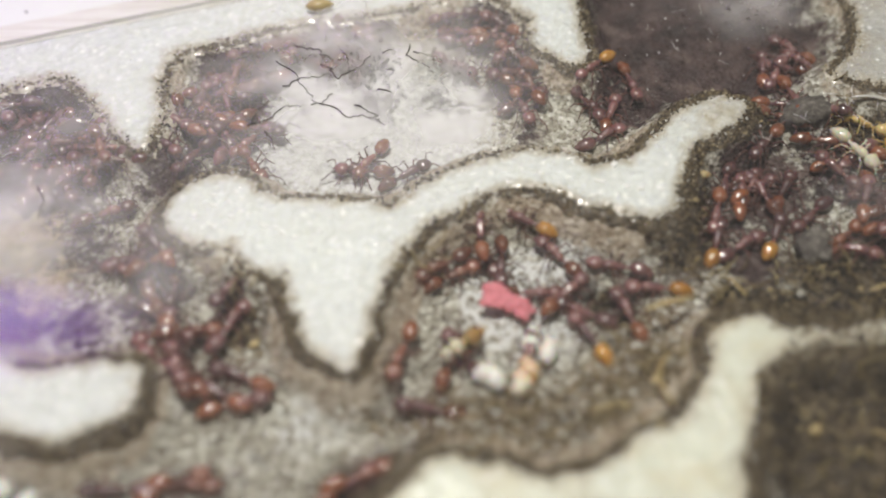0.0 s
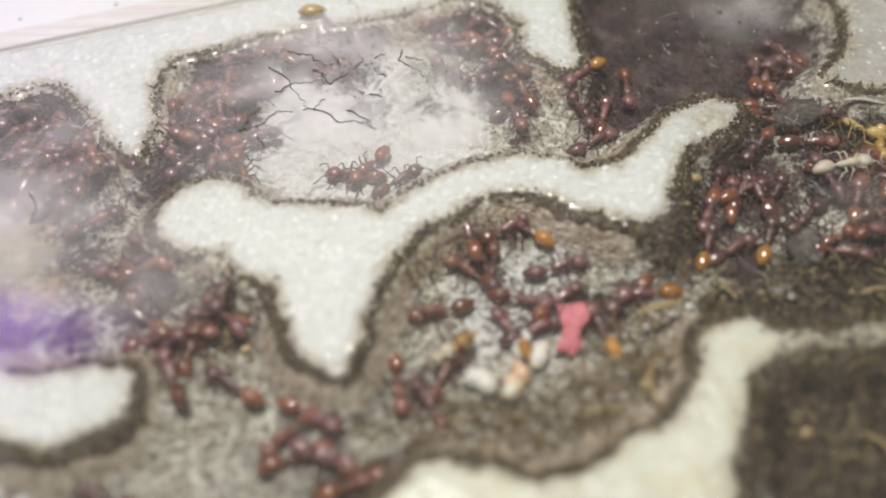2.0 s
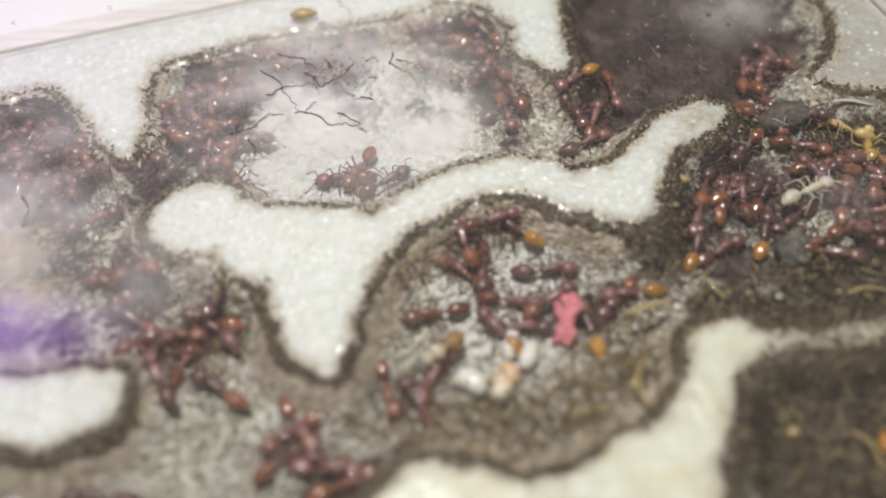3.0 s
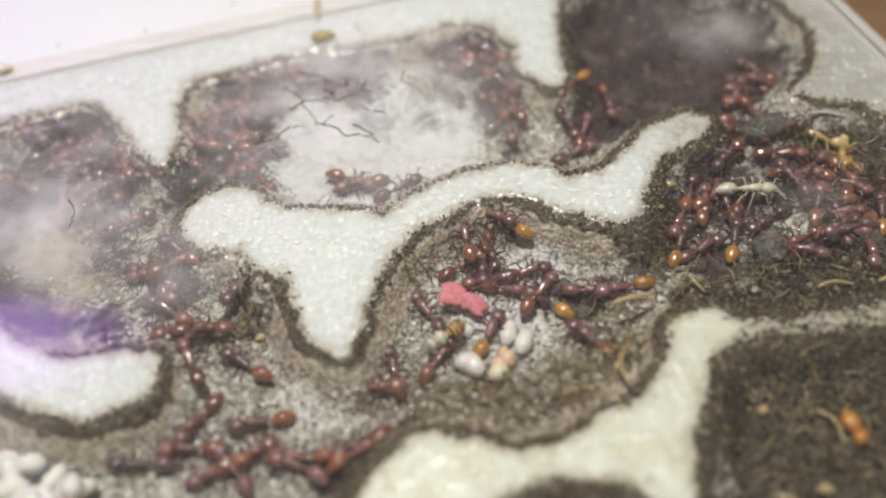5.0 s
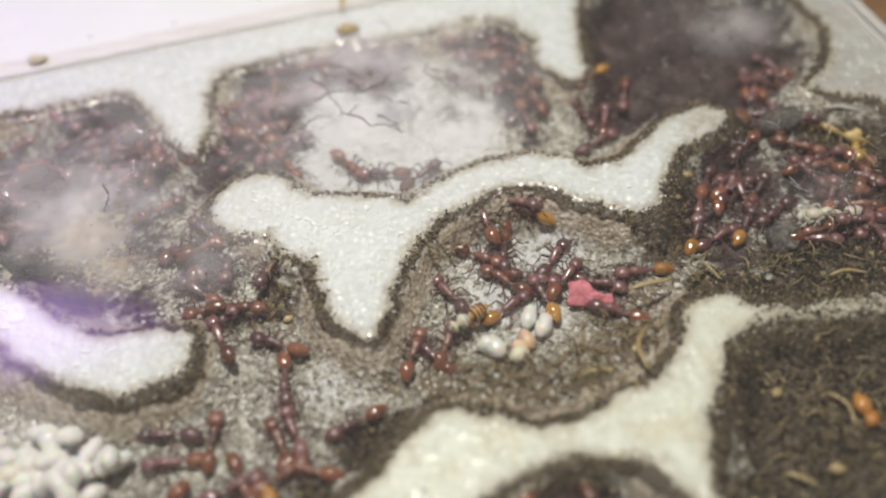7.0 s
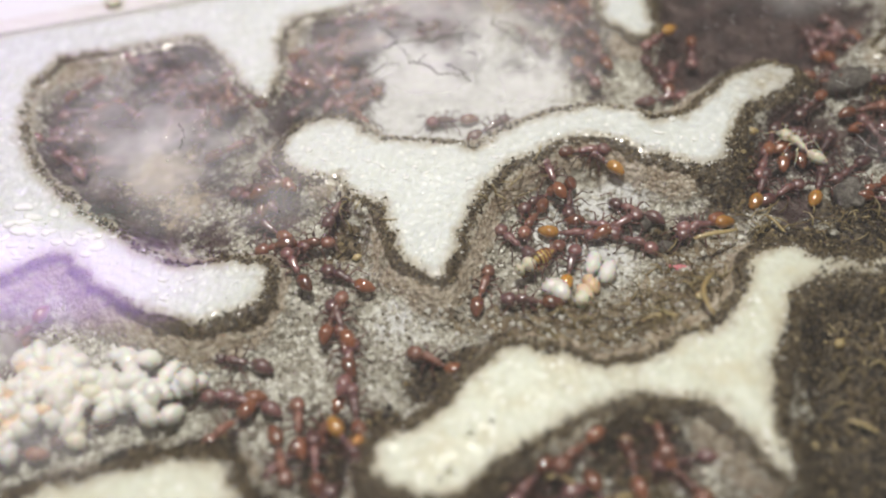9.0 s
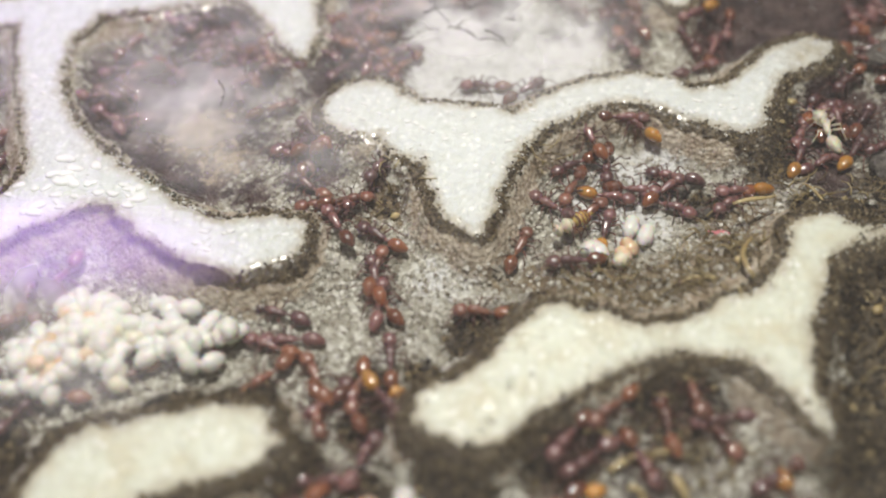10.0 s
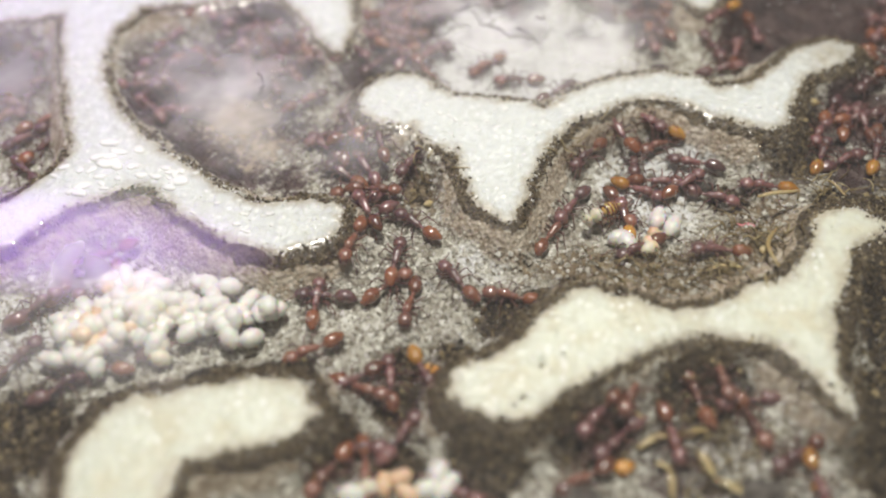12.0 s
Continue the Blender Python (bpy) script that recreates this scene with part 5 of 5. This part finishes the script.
# white flecks: dust, and droplet glints painted as solid white crumbs
r7 = np.random.RandomState(17)
flecks = []
for cx, cy, sx, sy, n in ((3.6, 9.0, 1.3, .9, 70), (4.6, 6.6, 1.3, 1.2, 60), (-.5, 8.3, 2.6, .9, 60), (-5.2, 6.4, 1.6, 1.2, 50), (1.0, 4.6, 2.0, 1.2, 40), (.8, 1.8, 2.0, .8, 40), (-3.0, 3.2, 2.5, 1.2, 40)):
    for x, y, u in zip(r7.normal(cx, sx * .7, n), r7.normal(cy, sy * .7, n), r7.rand(n)):
        flecks.append((x, y, 0.068, 0.005 + 0.013 * u ** 3))
scatter("dust_flecks", "tiny white flecks for dust and droplet glints on the glass cover", grain_material("dust", (0, (.7, .7, .68)), (1, (.9, .9, .89))), flecks, 6)


def hairs():
    """Fine pale scratches and lint on the pane."""
    bm = bmesh.new()
    r5 = random.Random(41)
    for cx, cy, s, n in ((4.6, 6.6, .9, 26), (3.4, 9.2, .9, 16), (5.0, 7.7, .4, 10), (-3.0, 7.8, .6, 12), (-5.0, 7.5, .8, 14), (-1.5, 9.2, .8, 12)):
        for _ in range(n):
            x, y, a, ln, b = cx + r5.gauss(0, s * .6), cy + r5.gauss(0, s * .6), r5.uniform(0, 6.28), r5.uniform(.06, .26), r5.uniform(-.6, .6)
            lathe(bm, [(x + math.cos(a + b * u) * ln * u, y + math.sin(a + b * u) * ln * u, .069, .0038 * (1.1 - u * .6)) for u in (0, .3, .6, 1)], 4)
    return bm


tagged(mesh_object("lint", hairs(), grain_material("pale_lint", (0, (.55, .54, .52)), (1, (.85, .85, .84)))), "fine pale lint and scratches on the glass", "lint", kind="stuff")


def fibres():
    bm = bmesh.new()
    r5 = random.Random(3)
    places = []
    for cx, cy, s, n in ((2.0, 4.1, .4, 60), (1.5, 3.65, .4, 45), (.6, 3.45, .5, 45), (2.9, 5.0, .3, 25), (4.2, 4.95, .6, 40), (4.2, 3.2, .9, 60), (1.2, 1.5, .8, 60), (4.8, 7.5, .4, 25), (.1, 5.9, .3, 14), (-.2, 5.3, .2, 14), (-2.1, 4.9, .3, 20)):
        places += [(cx + r5.gauss(0, s * .6), cy + r5.gauss(0, s * .6)) for _ in range(n)]
    for x, y in places:
        if near_at(x, y) < 0.06:
            continue
        a, ln, z = r5.uniform(0, 6.28), r5.uniform(.12, .38), min(ground_at(x, y) + .03, -.06)
        pts = [(x + math.cos(a + b) * ln * u, y + math.sin(a + b) * ln * u, z + .05 * math.sin(3.1 * u), .012 * (1.1 - u * .7)) for u, b in ((0, 0), (.35, .1), (.7, .3), (1, .5))]
        lathe(bm, pts, 4)
    return bm


tagged(mesh_object("plant_fibres", fibres(), grain_material("fibre", (0, (.10, .07, .03)), (.5, (.24, .18, .08)), (1, (.46, .38, .2)))), "brown plant fibres matted into the soil", "fibres", kind="stuff")

for x, y in ((-5.9, 9.9), (-4.6, 10.2), (-3.3, 10.9), (-5.2, 11.4), (-2.0, 11.2), (-1.2, 10.9), (-6.5, 9.3)):
    seed(x, y, .017, BLACK_THREAD, "tiny dark speck of dirt on the white tray", "speck", 1.3, 30, -.35)


# ---------------------------------------------------------------- purple lamp seen as a reflection
def glow(name, colour, strength):
    """A lamp's diffuser: brightest at its middle, fading to its edge."""
    m = bpy.data.materials.new(name)
    m.use_nodes = True
    t = m.node_tree
    t.nodes.clear()
    where = t.nodes.new("ShaderNodeTexCoord").outputs["Generated"]
    centre = t.nodes.new("ShaderNodeMapping")
    centre.inputs["Location"].default_value = (-1.0, -1.0, 0.0)
    centre.inputs["Scale"].default_value = (2.0, 2.0, 0.0)
    t.links.new(where, centre.inputs["Vector"])
    ball = t.nodes.new("ShaderNodeTexGradient")
    ball.gradient_type = "SPHERICAL"
    t.links.new(centre.outputs[0], ball.inputs["Vector"])
    e = add(t, "ShaderNodeEmission", Color=(*colour, 1))
    t.links.new(maths(t, "MULTIPLY", ramp(t, ball.outputs["Fac"], (0.0, (0, 0, 0)), (0.5, (1, 1, 1))), strength), e.inputs["Strength"])
    t.links.new(e.outputs[0], t.nodes.new("ShaderNodeOutputMaterial").inputs["Surface"])
    return m


light_bar = new("purple_light")
tagged(light_bar, "purple glowing light bar on a thin metal stand", "lamp")
light_bar.matrix_basis = Matrix.Translation((-0.136, 0.106, 0.1))


def lozenge(width, height, depth, shift):
    b = bmesh.new()
    bmesh.ops.create_uvsphere(b, u_segments=24, v_segments=12, radius=1, matrix=Matrix.Translation(shift) @ Matrix.Diagonal((width, height, depth, 1)))
    return b


part("diffuser", lozenge(0.068, 0.019, 0.002, (0, 0, 0)), glow("purple_glow", (0.54, 0.29, 0.98), 9.5), light_bar, "purple glowing diffuser")
part("edge_strip", lozenge(0.028, 0.005, 0.0015, (0.018, 0.022, 0)), glow("teal_glow", (0.1, 0.6, 0.5), 0.8), light_bar, "teal glowing edge strip")
part("stand", lathe(bmesh.new(), [(-5.6, 0, -10.34, 1.6), (-5.6, 0, -10.2, 1.6), (-5.6, 0, -10.0, .2), (-5.6, 0, -3, .2), (-5.4, 0, -0.2, .15)], 10), BLACK_THREAD, light_bar, "thin dark metal stand")


# ---------------------------------------------------------------- motion
# time, place, tip about its long axis and turn of the scrap
SCRAP_WAY = [(0, 0.64, 4.88, 0, 0), (0.5, 0.71, 4.82, 0, -18), (1, 1.07, 4.87, 0, -48), (1.5, 1.13, 4.9, 5, -60), (2, 1.39, 4.58, 12, -78), (2.5, 1.46, 4.38, 25, -50), (3, 1.45, 4.71, 25, -75), (5, 0.36, 4.87, 0, 0), (5.5, 0.34, 4.73, 5, -38), (6, 0.55, 4.78, 68, -62), (6.5, 1.27, 4.91, 78, -5), (7, 1.6, 4.64, 35, 0), (8.6, 1.66, 4.44, 60, 10), (9, 2.02, 4.31, 78, 0), (9.5, 2.05, 4.33, 78, 5), (12, 2.08, 4.33, 78, 5)]


def route_rows(rows, carried):
    """Poses along a route, split so that no turn between two rows is large, with a slight sway of the body."""
    out = []
    for (t0, x0, y0, h0), (t1, x1, y1, h1) in zip(rows, rows[1:]):
        n = max(2, int((t1 - t0) / 0.45), int(abs(h1 - h0) / 40) + 1)
        for k in range(n):
            u = k / n
            s = u * u * (3 - 2 * u)
            x, y = x0 + (x1 - x0) * s, y0 + (y1 - y0) * s
            out.append((t0 + (t1 - t0) * u, ant_pose(x, y, h0 + (h1 - h0) * s + 6 * math.sin(k * 2.1 + x0 * 9), foot_height(x, y) + carried)))
    t, x, y, h = rows[-1]
    out.append((t, ant_pose(x, y, h, foot_height(x, y) + carried)))
    return out


def stride(ob, pace):
    """Legs and feelers swing about their hips."""
    n = 0
    for piece in ob.children_recursive:
        kind = piece.name.split(".")[0]
        if kind not in ("leg", "antenna"):
            continue
        n += 1
        hip = Vector(piece.data.vertices[0].co)
        swing = 13 if kind == "leg" else 17
        rows = []
        for k in range(31):
            a = swing * math.sin(k * 2.3 * pace + (n % 2) * math.pi + n * 0.4)
            rows.append((0.4 * k, Matrix.Translation(hip) @ pose(0, 0, 0, 0, 0, a) @ Matrix.Translation(-hip)))
        walk(piece, rows)


def motions():
    for ob, rows, carried in ROUTES:
        walk(ob, route_rows(rows, carried))
    r6 = random.Random(11)
    for ob, x, y, heading, z, lean in STILL:
        if r6.random() < 0.75:
            rows = []
            for k in range(9):
                reach = 0.0 if k == 0 else 0.035
                rows.append((1.5 * k, ant_pose(x + r6.gauss(0, reach), y + r6.gauss(0, reach), heading + r6.gauss(0, 7), z, lean)))
            walk(ob, rows)
    for ob, rows, carried in ROUTES[:13]:
        stride(ob, 1.0)
    for ob, rows, carried in ROUTES[13:]:
        stride(ob, 1.6)
    # carried flat, tipped up while handed over, then dragged down into the litter after 8.6 s
    rows = []
    for t, x, y, tip, turn in SCRAP_WAY:
        z = foot_height(x, y) + (0.17 if t < 8 else 0.02 if t < 8.8 else -0.16)
        rows.append((t, pose(x * CM, y * CM, z * CM, 0, 0, turn) @ pose(0, 0, 0, 0, 0, -25) @ pose(0, 0, 0, tip, 5, 0) @ pose(0, 0, 0, 0, 0, 25)))
    walk(scrap, rows)


motions()
